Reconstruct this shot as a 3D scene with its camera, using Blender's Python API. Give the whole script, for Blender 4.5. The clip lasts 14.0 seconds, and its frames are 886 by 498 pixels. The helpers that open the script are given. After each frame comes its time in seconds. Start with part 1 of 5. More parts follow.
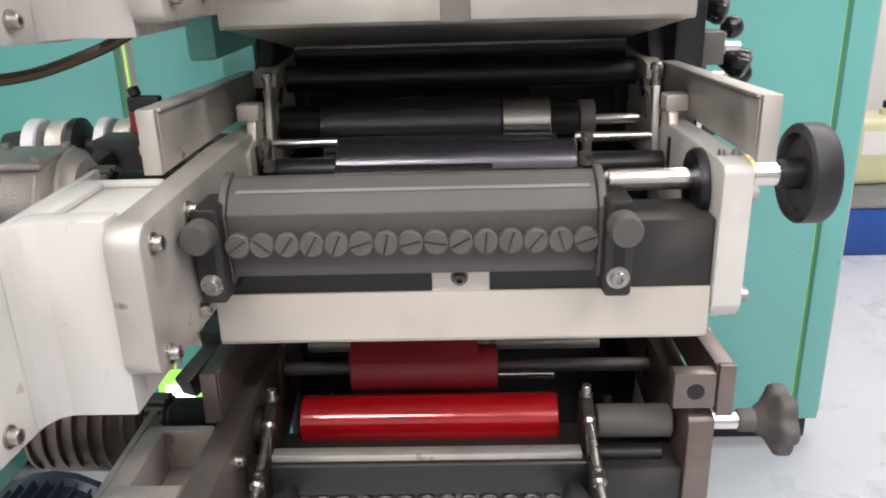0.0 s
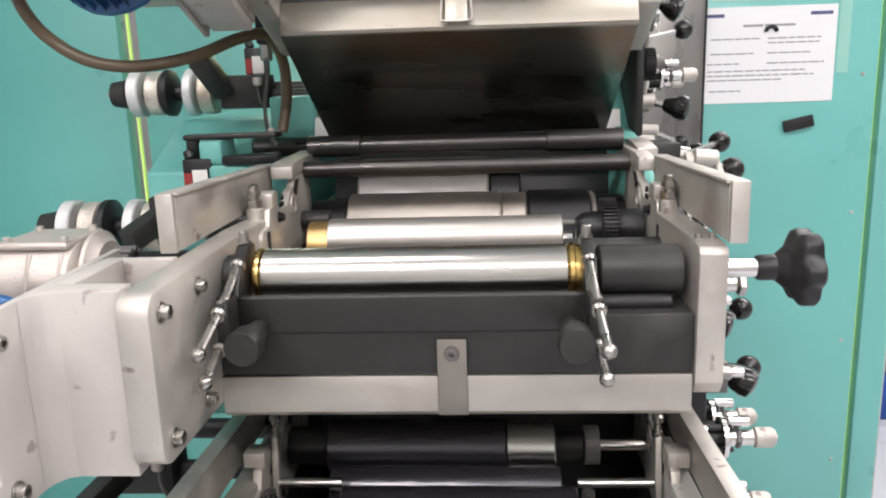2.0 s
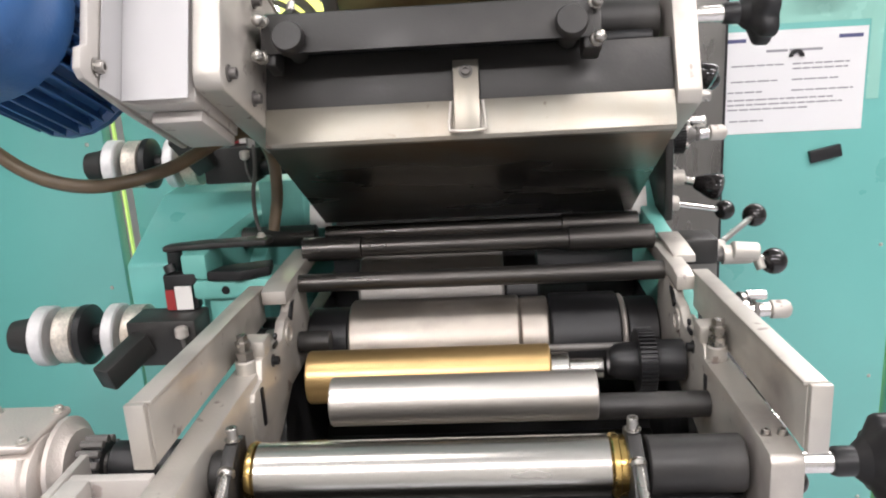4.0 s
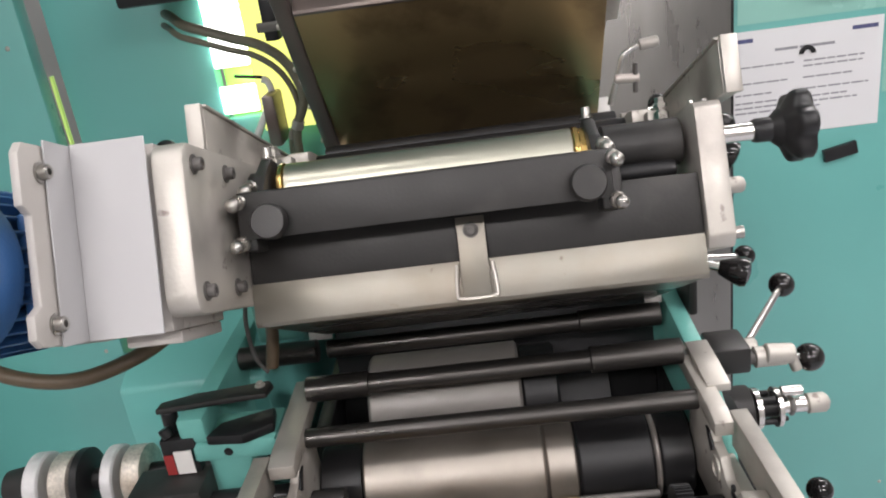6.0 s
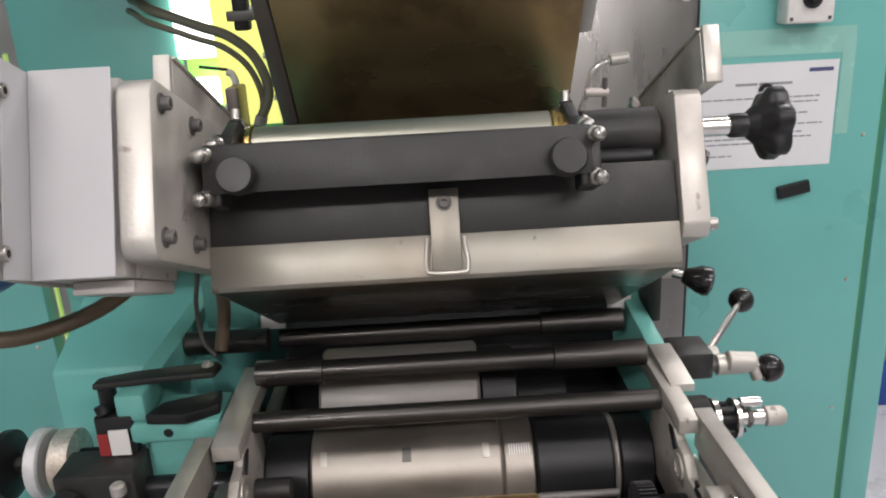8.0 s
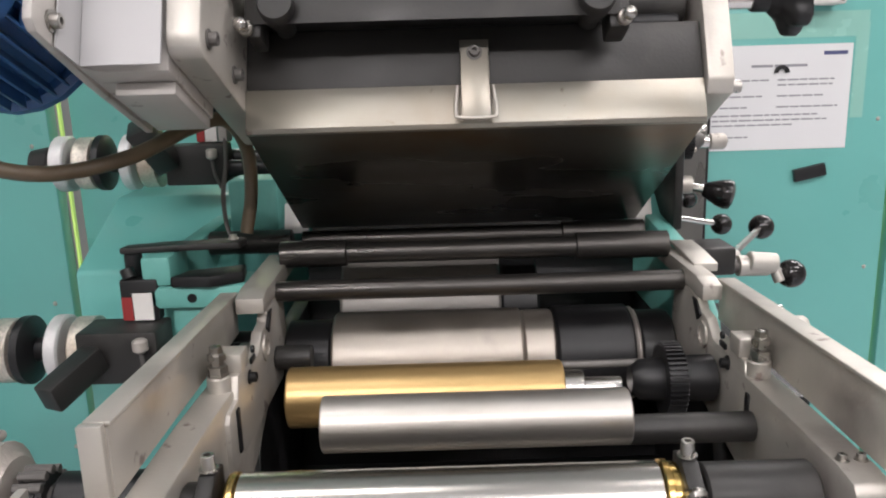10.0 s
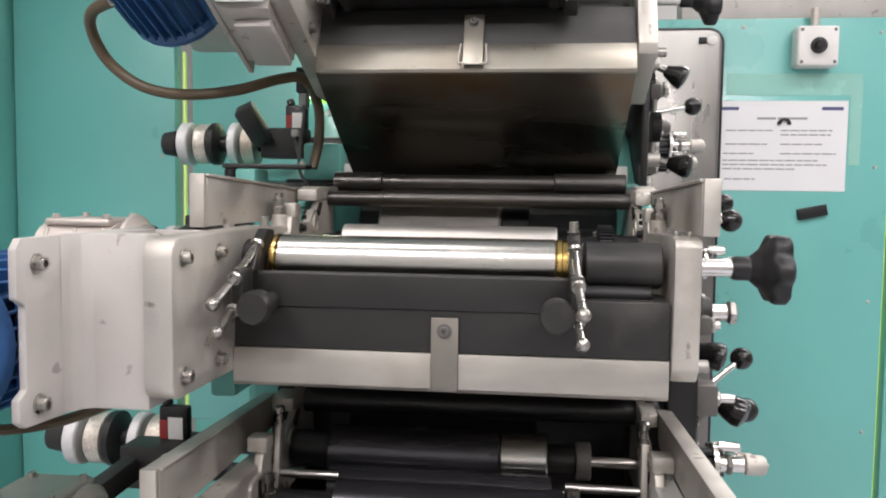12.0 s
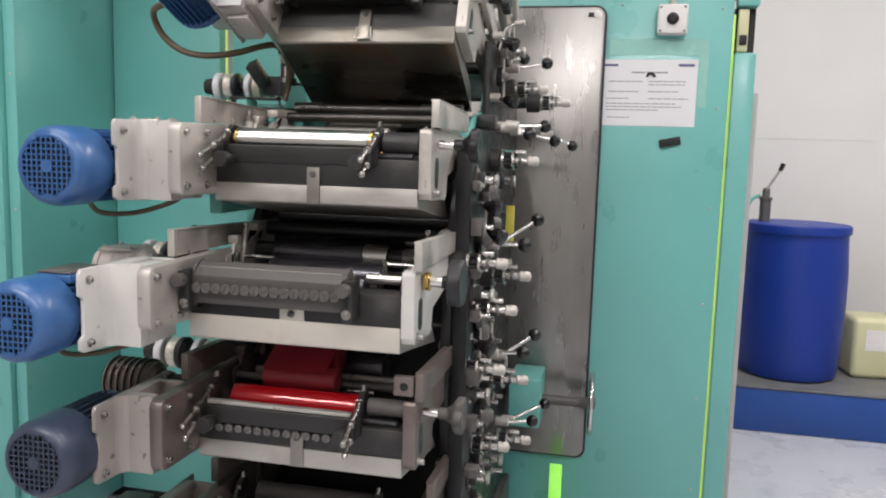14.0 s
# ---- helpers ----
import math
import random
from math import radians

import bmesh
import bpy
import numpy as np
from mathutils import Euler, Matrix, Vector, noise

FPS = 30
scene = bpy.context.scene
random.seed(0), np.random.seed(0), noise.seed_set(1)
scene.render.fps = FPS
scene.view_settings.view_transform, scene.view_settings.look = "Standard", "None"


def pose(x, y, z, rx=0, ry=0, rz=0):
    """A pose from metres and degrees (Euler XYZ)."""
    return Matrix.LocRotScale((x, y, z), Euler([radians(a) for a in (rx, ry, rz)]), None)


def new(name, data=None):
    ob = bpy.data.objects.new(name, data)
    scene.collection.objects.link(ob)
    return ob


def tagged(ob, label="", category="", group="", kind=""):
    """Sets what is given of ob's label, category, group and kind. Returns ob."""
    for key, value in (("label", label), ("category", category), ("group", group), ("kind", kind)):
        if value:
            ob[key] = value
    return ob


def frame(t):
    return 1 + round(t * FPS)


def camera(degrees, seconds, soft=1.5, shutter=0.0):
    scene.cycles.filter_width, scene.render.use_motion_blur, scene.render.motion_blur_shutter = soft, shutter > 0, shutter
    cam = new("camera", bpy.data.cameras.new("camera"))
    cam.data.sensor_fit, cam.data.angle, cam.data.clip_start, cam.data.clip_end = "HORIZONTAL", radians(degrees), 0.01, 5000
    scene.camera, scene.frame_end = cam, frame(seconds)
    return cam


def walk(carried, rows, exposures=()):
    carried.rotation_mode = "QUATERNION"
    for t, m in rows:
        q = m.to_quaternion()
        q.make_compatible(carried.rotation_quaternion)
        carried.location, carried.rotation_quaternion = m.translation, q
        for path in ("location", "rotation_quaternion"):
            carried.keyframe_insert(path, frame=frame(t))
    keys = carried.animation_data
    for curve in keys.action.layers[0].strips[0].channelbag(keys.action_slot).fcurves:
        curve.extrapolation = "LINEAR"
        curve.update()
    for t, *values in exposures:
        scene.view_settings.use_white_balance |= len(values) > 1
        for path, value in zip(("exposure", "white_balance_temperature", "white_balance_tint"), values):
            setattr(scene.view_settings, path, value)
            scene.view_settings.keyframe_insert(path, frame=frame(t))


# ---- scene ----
cam = camera(58.9, 14.0, soft=2.0)
METRES, EYE, TILT, LEAN, TURN = 2.424, 1.25, 0.0, 0.0, 1.6
ROWS = [
    (0.0, 0.0, 0.0, 0.0, -0.57, -20.07, 1.57),
    (0.5, 0.0004, 0.0015, 0.0246, -0.22, -18.07, 2.14),
    (1.0, 0.0007, 0.0057, 0.0505, 0.14, -16.01, 2.35),
    (1.5, 0.0055, 0.0164, 0.0752, 0.44, -14.03, 2.12),
    (2.0, 0.0151, 0.0241, 0.1019, 1.78, -12.64, 1.8),
    (2.5, 0.0225, 0.0358, 0.1224, 3.73, -12.31, 1.8),
    (2.7, 0.0237, 0.0432, 0.1278, 4.2, -12.26, 2.0),
    (4.8, 0.0027, 0.1103, 0.1929, -0.16, -17.2, 3.75),
    (5.0, 0.0072, 0.1173, 0.202, 0.29, -17.38, 4.15),
    (5.5, 0.0094, 0.1244, 0.2319, 0.76, -18.87, 5.83),
    (6.0, 0.0104, 0.1437, 0.2489, -0.62, -21.35, 7.54),
    (6.5, 0.0078, 0.1564, 0.2589, -2.71, -21.24, 6.37),
    (7.0, 0.0048, 0.1633, 0.2553, -3.34, -20.28, 4.76),
    (7.5, 0.0019, 0.1541, 0.2452, -3.24, -19.15, 3.77),
    (8.0, -0.001, 0.1441, 0.2218, -3.13, -18.29, 2.97),
    (8.5, -0.004, 0.1333, 0.204, -2.92, -17.53, 2.34),
    (9.0, -0.0071, 0.1345, 0.1861, -2.61, -16.61, 1.9),
    (9.2, -0.0083, 0.1337, 0.1799, -2.55, -16.28, 1.9),
    (11.3, -0.0147, 0.0602, 0.0846, 1.35, -5.56, -0.73),
    (11.5, -0.0052, 0.0474, 0.0780, 2.85, -4.52, -0.67),
    (12.0, 0.0309, -0.0098, 0.0558, 4.82, -3.83, -0.77),
    (12.5, 0.0568, -0.0963, 0.0388, 5.52, -4.39, -1.09),
    (13.0, 0.0922, -0.1739, 0.0368, 6.82, -5.09, -1.43),
    (13.5, 0.1619, -0.2376, 0.0279, 8.44, -6.05, -1.65),
    (14.0, 0.2254, -0.3056, 0.0241, 10.81, -7.06, -1.64),
]
walk(cam, [(t, pose(0, 0, EYE, TILT, LEAN, TURN) @ pose(METRES * x, METRES * y, METRES * z, 90 + pitch, roll, yaw)) for t, x, y, z, yaw, pitch, roll in ROWS],
     [(0.0, 0.34), (1.0, 0.22), (2.5, 0.41), (5.0, 0.23), (6.5, -0.20), (7.5, -0.27), (8.5, -0.22), (9.2, -0.15), (11.5, 0.14), (14.0, -0.05)])

# ---- light ----
world = bpy.data.worlds.new("world")
scene.world = world
world.use_nodes = True
bg = world.node_tree.nodes["Background"]
bg.inputs[0].default_value = (0.9, 0.95, 1.0, 1)
bg.inputs[1].default_value = 0.10
FLOOR = -0.05
CEIL = 3.3
LAMPS = [(-0.9, -1.6), (1.3, -1.6), (-0.9, 0.3), (1.5, 0.3), (3.0, 2.0), (1.6, 2.6)]
LAMP_POWER = [84.0, 66.0, 16.0, 32.0, 47.0, 47.0]
for (lx, ly), power in zip(LAMPS, LAMP_POWER):
    ld = bpy.data.lights.new("tube_light", "AREA")
    ld.shape, ld.size, ld.size_y, ld.energy, ld.color = "RECTANGLE", 1.5, 0.26, power, (1.0, 0.94, 0.945)
    lo = new("tube_light", ld)
    lo.matrix_world = pose(lx, ly, CEIL - 0.085)
scene.view_settings.exposure = 0.0


# ---- materials ----
def material(name, color, rough=0.5, metal=0.0, vary=0.12, scale=20.0, bump=0.0, bump_scale=200.0, stretch=None, rough_vary=0.1,
             coat=0.0, stain=None, stain_at=0.6, emit=None, strength=1.0, speck=None, speck_at=0.66):
    """Paint or metal with variation at two scales, optional brushed grain and stains."""
    m = bpy.data.materials.new(name)
    m.use_nodes = True
    nt = m.node_tree
    N, L = nt.nodes, nt.links
    b = N["Principled BSDF"]
    b.inputs["Metallic"].default_value = metal
    b.inputs["Roughness"].default_value = rough
    if coat:
        b.inputs["Coat Weight"].default_value = coat
        b.inputs["Coat Roughness"].default_value = 0.15
    tc = N.new("ShaderNodeTexCoord")
    mp = N.new("ShaderNodeMapping")
    if stretch:
        mp.inputs["Scale"].default_value = stretch
    L.new(tc.outputs["Object"], mp.inputs[0])
    n1 = N.new("ShaderNodeTexNoise")
    n1.inputs["Scale"].default_value, n1.inputs["Detail"].default_value = scale, 5
    L.new(mp.outputs[0], n1.inputs["Vector"])
    n2 = N.new("ShaderNodeTexNoise")
    n2.inputs["Scale"].default_value, n2.inputs["Detail"].default_value = scale * 0.17, 3
    L.new(tc.outputs["Object"], n2.inputs["Vector"])
    add = N.new("ShaderNodeMath")
    add.operation = "ADD"
    L.new(n1.outputs[0], add.inputs[0])
    L.new(n2.outputs[0], add.inputs[1])
    rg = N.new("ShaderNodeMapRange")
    rg.inputs[1].default_value, rg.inputs[2].default_value = 0.6, 1.4
    rg.inputs[3].default_value, rg.inputs[4].default_value = 1 - vary, 1 + vary
    L.new(add.outputs[0], rg.inputs[0])
    mul = N.new("ShaderNodeVectorMath")
    mul.operation = "SCALE"
    mul.inputs[0].default_value = color[:3]
    L.new(rg.outputs[0], mul.inputs["Scale"])
    out = mul.outputs[0]
    if stain:
        n3 = N.new("ShaderNodeTexNoise")
        n3.inputs["Scale"].default_value, n3.inputs["Detail"].default_value = 9, 6
        L.new(tc.outputs["Object"], n3.inputs["Vector"])
        r3 = N.new("ShaderNodeMapRange")
        r3.inputs[1].default_value, r3.inputs[2].default_value = stain_at, stain_at + 0.16
        r3.inputs[4].default_value = 0.75
        L.new(n3.outputs[0], r3.inputs[0])
        mx = N.new("ShaderNodeMix")
        mx.data_type = "RGBA"
        L.new(r3.outputs[0], mx.inputs[0])
        L.new(out, mx.inputs[6])
        mx.inputs[7].default_value = (*stain, 1)
        out = mx.outputs[2]
    if speck:
        n5 = N.new("ShaderNodeTexNoise")
        n5.inputs["Scale"].default_value, n5.inputs["Detail"].default_value = 45, 6
        L.new(tc.outputs["Object"], n5.inputs["Vector"])
        r5 = N.new("ShaderNodeMapRange")
        r5.inputs[1].default_value, r5.inputs[2].default_value = speck_at, speck_at + 0.05
        r5.inputs[4].default_value = 0.7
        L.new(n5.outputs[0], r5.inputs[0])
        ms = N.new("ShaderNodeMix")
        ms.data_type = "RGBA"
        L.new(r5.outputs[0], ms.inputs[0])
        L.new(out, ms.inputs[6])
        ms.inputs[7].default_value = (*speck, 1)
        out = ms.outputs[2]
    L.new(out, b.inputs["Base Color"])
    rr = N.new("ShaderNodeMapRange")
    rr.inputs[1].default_value, rr.inputs[2].default_value = 0.3, 0.7
    rr.inputs[3].default_value, rr.inputs[4].default_value = max(rough - rough_vary, 0.03), min(rough + rough_vary, 1)
    L.new(n1.outputs[0], rr.inputs[0])
    L.new(rr.outputs[0], b.inputs["Roughness"])
    if bump:
        n4 = N.new("ShaderNodeTexNoise")
        n4.inputs["Scale"].default_value, n4.inputs["Detail"].default_value = bump_scale, 2
        L.new(mp.outputs[0], n4.inputs["Vector"])
        bp = N.new("ShaderNodeBump")
        bp.inputs["Strength"].default_value, bp.inputs["Distance"].default_value = bump, 0.001
        L.new(n4.outputs[0], bp.inputs["Height"])
        L.new(bp.outputs[0], b.inputs["Normal"])
    if emit:
        b.inputs["Emission Color"].default_value = (*emit, 1)
        b.inputs["Emission Strength"].default_value = strength
    return m


TEAL = material("teal_paint", (0.155, 0.46, 0.42), 0.36, 0, 0.05, 6, 0.25, 500, coat=0.45)
TEAL_CAST = material("teal_cast_paint", (0.15, 0.43, 0.38), 0.42, 0, 0.12, 25, 0.4, 160, stain=(0.09, 0.2, 0.17), stain_at=0.66)
LIGHT = material("pale_grey_paint", (0.47, 0.443, 0.415), 0.48, 0.06, 0.10, 16, 0.2, 260, stain=(0.36, 0.33, 0.305), stain_at=0.55, speck=(0.22, 0.18, 0.165), speck_at=0.67)
PALE = material("cream_white_paint", (0.56, 0.55, 0.515), 0.45, 0, 0.07, 12, 0.2, 260, stain=(0.46, 0.445, 0.405), stain_at=0.56, speck=(0.30, 0.27, 0.24), speck_at=0.70)
NICKEL = material("satin_nickel_plate", (0.525, 0.497, 0.452), 0.46, 0.6, 0.16, 22, 0.18, 300, stain=(0.32, 0.285, 0.265), stain_at=0.53, rough_vary=0.14, speck=(0.16, 0.11, 0.10))
STEEL = material("brushed_stainless", (0.50, 0.477, 0.435), 0.44, 0.85, 0.10, 34, 0.04, 300, stretch=(0.3, 1, 1), rough_vary=0.10, stain=(0.40, 0.36, 0.31), stain_at=0.55, speck=(0.2, 0.14, 0.12), speck_at=0.68)
PANEL = material("splash_stainless", (0.265, 0.256, 0.243), 0.30, 0.85, 0.12, 24, 0.03, 200, stretch=(1, 1, 0.2), rough_vary=0.05)
STRAP = material("dull_strap_steel", (0.27, 0.25, 0.222), 0.42, 0.8, 0.12, 30)
WEB = material("grey_film_web", (0.23, 0.215, 0.20), 0.42, 0.3, 0.12, 14)
TRAY_BROWN = material("brown_stained_tray_steel", (0.36, 0.26, 0.13), 0.34, 0.85, 0.22, 8, 0.1, 200, stretch=(0.4, 1, 1), stain=(0.16, 0.11, 0.06), stain_at=0.5)
STAINED = material("stained_gear_paint", (0.37, 0.33, 0.305), 0.42, 0.3, 0.16, 10, 0.15, 300, stain=(0.17, 0.135, 0.12), stain_at=0.52, speck=(0.10, 0.08, 0.07), speck_at=0.64)
HOOD = material("worn_gunmetal_casting", (0.088, 0.082, 0.077), 0.58, 0.25, 0.14, 30, 0.25, 400, stain=(0.125, 0.115, 0.107), stain_at=0.58)
CREAM = material("yellowed_nickel_sheet", (0.60, 0.56, 0.49), 0.40, 0.45, 0.05, 14, 0.05, 300, stain=(0.52, 0.46, 0.36), stain_at=0.6)
BARM = material("oiled_bar_steel", (0.070, 0.066, 0.062), 0.34, 0.8, 0.2, 40, stretch=(0.15, 1, 1))
# stained steel, base also darkened for the dark rollers it mirrors
TRAY_DIMMED = material("stained_tray_steel", (0.15, 0.138, 0.118), 0.30, 0.9, 0.2, 12, 0.1, 200, stretch=(0.3, 1, 1), stain=(0.15, 0.10, 0.055), stain_at=0.52)
CHROME = material("polished_chrome", (0.66, 0.64, 0.61), 0.22, 1.0, 0.10, 40, 0.0, stretch=(0.3, 1, 1), rough_vary=0.05)
ROLLER = material("ground_steel_roller", (0.55, 0.535, 0.50), 0.25, 1.0, 0.05, 30, 0.0, stretch=(0.15, 1, 1), rough_vary=0.03)
TRANSFER = material("matt_transfer_steel", (0.50, 0.475, 0.44), 0.40, 0.9, 0.12, 30, 0.0, stretch=(0.1, 1, 1), rough_vary=0.08, stain=(0.40, 0.37, 0.33), stain_at=0.55)
ZINC = material("zinc_plated_steel", (0.40, 0.385, 0.36), 0.30, 0.95, 0.18, 60, rough_vary=0.1, stain=(0.20, 0.17, 0.14), stain_at=0.58)
PLATECYL = material("worn_cylinder_steel", (0.38, 0.345, 0.305), 0.46, 0.9, 0.25, 16, 0.1, 200, stain=(0.22, 0.2, 0.19), stain_at=0.62)
BRASS = material("brass", (0.72, 0.50, 0.18), 0.25, 1.0, 0.12, 50)
GOLD = material("bronze_inked_roller", (0.54, 0.37, 0.165), 0.40, 0.9, 0.14, 60, 0.05, 300, stretch=(0.02, 1, 1))
ANTH = material("anthracite_steel", (0.025, 0.024, 0.023), 0.46, 0.2, 0.3, 18, 0.15, 300, stain=(0.062, 0.058, 0.054), stain_at=0.6)
GUN = material("gunmetal", (0.14, 0.132, 0.125), 0.5, 0.5, 0.2, 22, 0.15, 300)
BLACK = material("black_oxide", (0.012, 0.012, 0.013), 0.42, 0.2, 0.3, 30)
BAKELITE = material("black_bakelite", (0.012, 0.011, 0.011), 0.14, 0, 0.2, 20)
RUBBER = material("black_rubber", (0.013, 0.013, 0.014), 0.5, 0, 0.25, 30)
INKBLACK = material("black_inked_roller", (0.070, 0.068, 0.078), 0.27, 0.7, 0.3, 14, coat=0.4, stretch=(0.2, 1, 1))
RED = material("red_inked_roller", (0.34, 0.004, 0.008), 0.12, 0.25, 0.2, 20, coat=0.7)
REDFILM = material("red_inked_blanket", (0.30, 0.02, 0.03), 0.45, 0, 0.12, 40)
BROWN = material("ink_stained_nickel", (0.19, 0.158, 0.143), 0.40, 0.6, 0.2, 14, 0.15, 300, stain=(0.13, 0.09, 0.08), stain_at=0.55)
CAST = material("cast_aluminium", (0.55, 0.50, 0.46), 0.5, 0.55, 0.14, 40, 0.5, 500)
BLUE = material("blue_motor_paint", (0.032, 0.105, 0.27), 0.40, 0, 0.10, 25, 0.3, 300, coat=0.25)
NAVY = material("dusty_navy_motor_paint", (0.034, 0.046, 0.078), 0.40, 0.1, 0.15, 20, 0.3, 300, coat=0.2)
OLIVE = material("olive_rubber", (0.15, 0.14, 0.10), 0.45, 0, 0.2, 60)
HOSE = material("brown_hose", (0.12, 0.085, 0.05), 0.4, 0, 0.25, 60)
HALL_WALL = material("grey_hall_paint", (0.44, 0.433, 0.42), 0.7, 0, 0.06, 3, 0.2, 120)
WHITE_WALL = material("white_wall_paint", (0.72, 0.71, 0.69), 0.7, 0, 0.04, 3, 0.2, 120)
PAPER = material("paper", (0.78, 0.78, 0.785), 0.6, 0, 0.02, 12)
INK = material("print_grey", (0.30, 0.30, 0.325), 0.7, 0, 0.05)
LOGO = material("logo_blue", (0.08, 0.09, 0.20), 0.6, 0, 0.05)
TAPE = material("clear_tape", (0.30, 0.58, 0.50), 0.22, 0, 0.05, 20)
DRUM = material("blue_polyethylene", (0.004, 0.032, 0.27), 0.45, 0, 0.08, 8, 0.2, 100)
PALLET = material("blue_pallet_paint", (0.015, 0.07, 0.30), 0.4, 0, 0.12, 10)
GRATE = material("galvanised_grating", (0.22, 0.22, 0.22), 0.5, 0.5, 0.2, 60)
YELLOW = material("yellow_liquid_canister", (0.62, 0.56, 0.10), 0.35, 0, 0.08, 8)
CLEARCAN = material("milky_canister", (0.62, 0.60, 0.36), 0.4, 0, 0.06, 8)
FLOORM = material("grey_floor_coating", (0.50, 0.51, 0.545), 0.32, 0, 0.06, 4, 0.1, 60, stain=(0.36, 0.37, 0.40), stain_at=0.58)
CEILM = material("ceiling_panel", (0.7, 0.7, 0.69), 0.8, 0, 0.04, 3)
# both acrylics emit their own light in place of light shining through
SHIELD = material("glowing_green_acrylic", (0.30, 0.80, 0.10), 0.2, 0, 0.1, 8, emit=(0.40, 1.0, 0.14), strength=0.55)
SHIELD_Y = material("glowing_yellow_acrylic", (0.75, 0.72, 0.06), 0.2, 0, 0.1, 8, emit=(1.0, 1.0, 0.30), strength=1.1)
TUBE = material("lamp_tube", (0.9, 0.9, 0.9), 0.3, emit=(1, 0.98, 0.94), strength=6.0)
# emissive strip stands for light in the panel gaps; it is no lamp
GLOWSEAM = material("glowing_gap", (0.6, 0.8, 0.2), 0.5, emit=(0.62, 0.95, 0.25), strength=0.35)
SHEETW = material("greyed_cover_sheet", (0.46, 0.455, 0.46), 0.6, 0, 0.06, 10, 0.1, 40)
# worn stainless, base darkened to offset strong light on the tilted units
LIP_DIM_WORN = material("dimmed_worn_lip_steel", (0.29, 0.272, 0.235), 0.40, 0.8, 0.14, 24, 0.06, 300, stretch=(0.3, 1, 1), stain=(0.27, 0.235, 0.19), stain_at=0.52, speck=(0.14, 0.10, 0.08))
KNURL = material("worn_knurled_aluminium", (0.62, 0.57, 0.50), 0.40, 0.55, 0.45, 260, 0.5, 700, stain=(0.36, 0.27, 0.18), stain_at=0.55)
RINGW = material("pale_aluminium_ring", (0.66, 0.65, 0.65), 0.45, 0.3, 0.15, 120, 0.3, 500, stain=(0.42, 0.40, 0.38), stain_at=0.6)
DULLROLL = material("dull_stained_roller", (0.38, 0.375, 0.31), 0.38, 0.95, 0.14, 60, stretch=(0.03, 1, 1), rough_vary=0.08)
LABELW = material("white_label", (0.75, 0.73, 0.70), 0.5, 0, 0.06, 60)
REDLAB = material("red_label", (0.30, 0.03, 0.03), 0.5, 0, 0.06, 60)


# ---- mesh helpers ----
def finish(name, bm, mat, parent=None, angle=38):
    me = bpy.data.meshes.new(name)
    bmesh.ops.recalc_face_normals(bm, faces=bm.faces)
    for f in bm.faces:
        f.smooth = True
    bm.to_mesh(me)
    bm.free()
    me.set_sharp_from_angle(angle=radians(angle))
    me.materials.append(mat)
    ob = new(name, me)
    if parent is not None:
        ob.parent = parent
    return ob


def part(name, bm, mat, parent, label=""):
    ob = finish(name, bm, mat, parent)
    return tagged(ob, label) if label else ob


def thing(name, m, label, category, group=""):
    ob = new(name)
    ob.empty_display_size = 0.02
    ob.matrix_world = m
    return tagged(ob, label, category, group)


def join(bm, other, m=None):
    me = bpy.data.meshes.new("tmp")
    other.to_mesh(me)
    other.free()
    if m is not None:
        me.transform(m)
    bm.from_mesh(me)
    bpy.data.meshes.remove(me)
    return bm


def box(x0, x1, y0, y1, z0, z1, bevel=0.0015, seg=2, bm=None, m=None):
    b = bmesh.new()
    bmesh.ops.create_cube(b, size=1, matrix=Matrix.Translation(((x0 + x1) / 2, (y0 + y1) / 2, (z0 + z1) / 2)) @ Matrix.Diagonal((abs(x1 - x0), abs(y1 - y0), abs(z1 - z0), 1)))
    if bevel:
        bmesh.ops.bevel(b, geom=list(b.edges), offset=min(bevel, 0.45 * min(abs(x1 - x0), abs(y1 - y0), abs(z1 - z0))), segments=seg, affect="EDGES", profile=0.5)
    if bm is None and m is None:
        return b
    return join(bm if bm is not None else bmesh.new(), b, m)


def prism(profile, x0, x1, bevel=0.0015, bm=None, axis="x"):
    """A profile of (y, z) drawn out along x (or of (x, z) along y)."""
    b = bmesh.new()
    put = (lambda u, v, w: (w, u, v)) if axis == "x" else (lambda u, v, w: (u, w, v)) if axis == "y" else (lambda u, v, w: (u, v, w))
    f = b.faces.new([b.verts.new(put(u, v, x0)) for u, v in profile])
    r = bmesh.ops.extrude_face_region(b, geom=[f])
    bmesh.ops.translate(b, verts=[v for v in r["geom"] if isinstance(v, bmesh.types.BMVert)], vec=put(0, 0, x1 - x0))
    if bevel:
        bmesh.ops.bevel(b, geom=list(b.edges), offset=bevel, segments=2, affect="EDGES", profile=0.5)
    return b if bm is None else join(bm, b)


def rounded(u0, u1, v0, v1, r, n=5):
    pts = []
    for cu, cv, a0 in ((u1 - r, v1 - r, 0), (u0 + r, v1 - r, 90), (u0 + r, v0 + r, 180), (u1 - r, v0 + r, 270)):
        for i in range(n + 1):
            a = radians(a0 + 90 * i / n)
            pts.append((cu + r * math.cos(a), cv + r * math.sin(a)))
    return pts


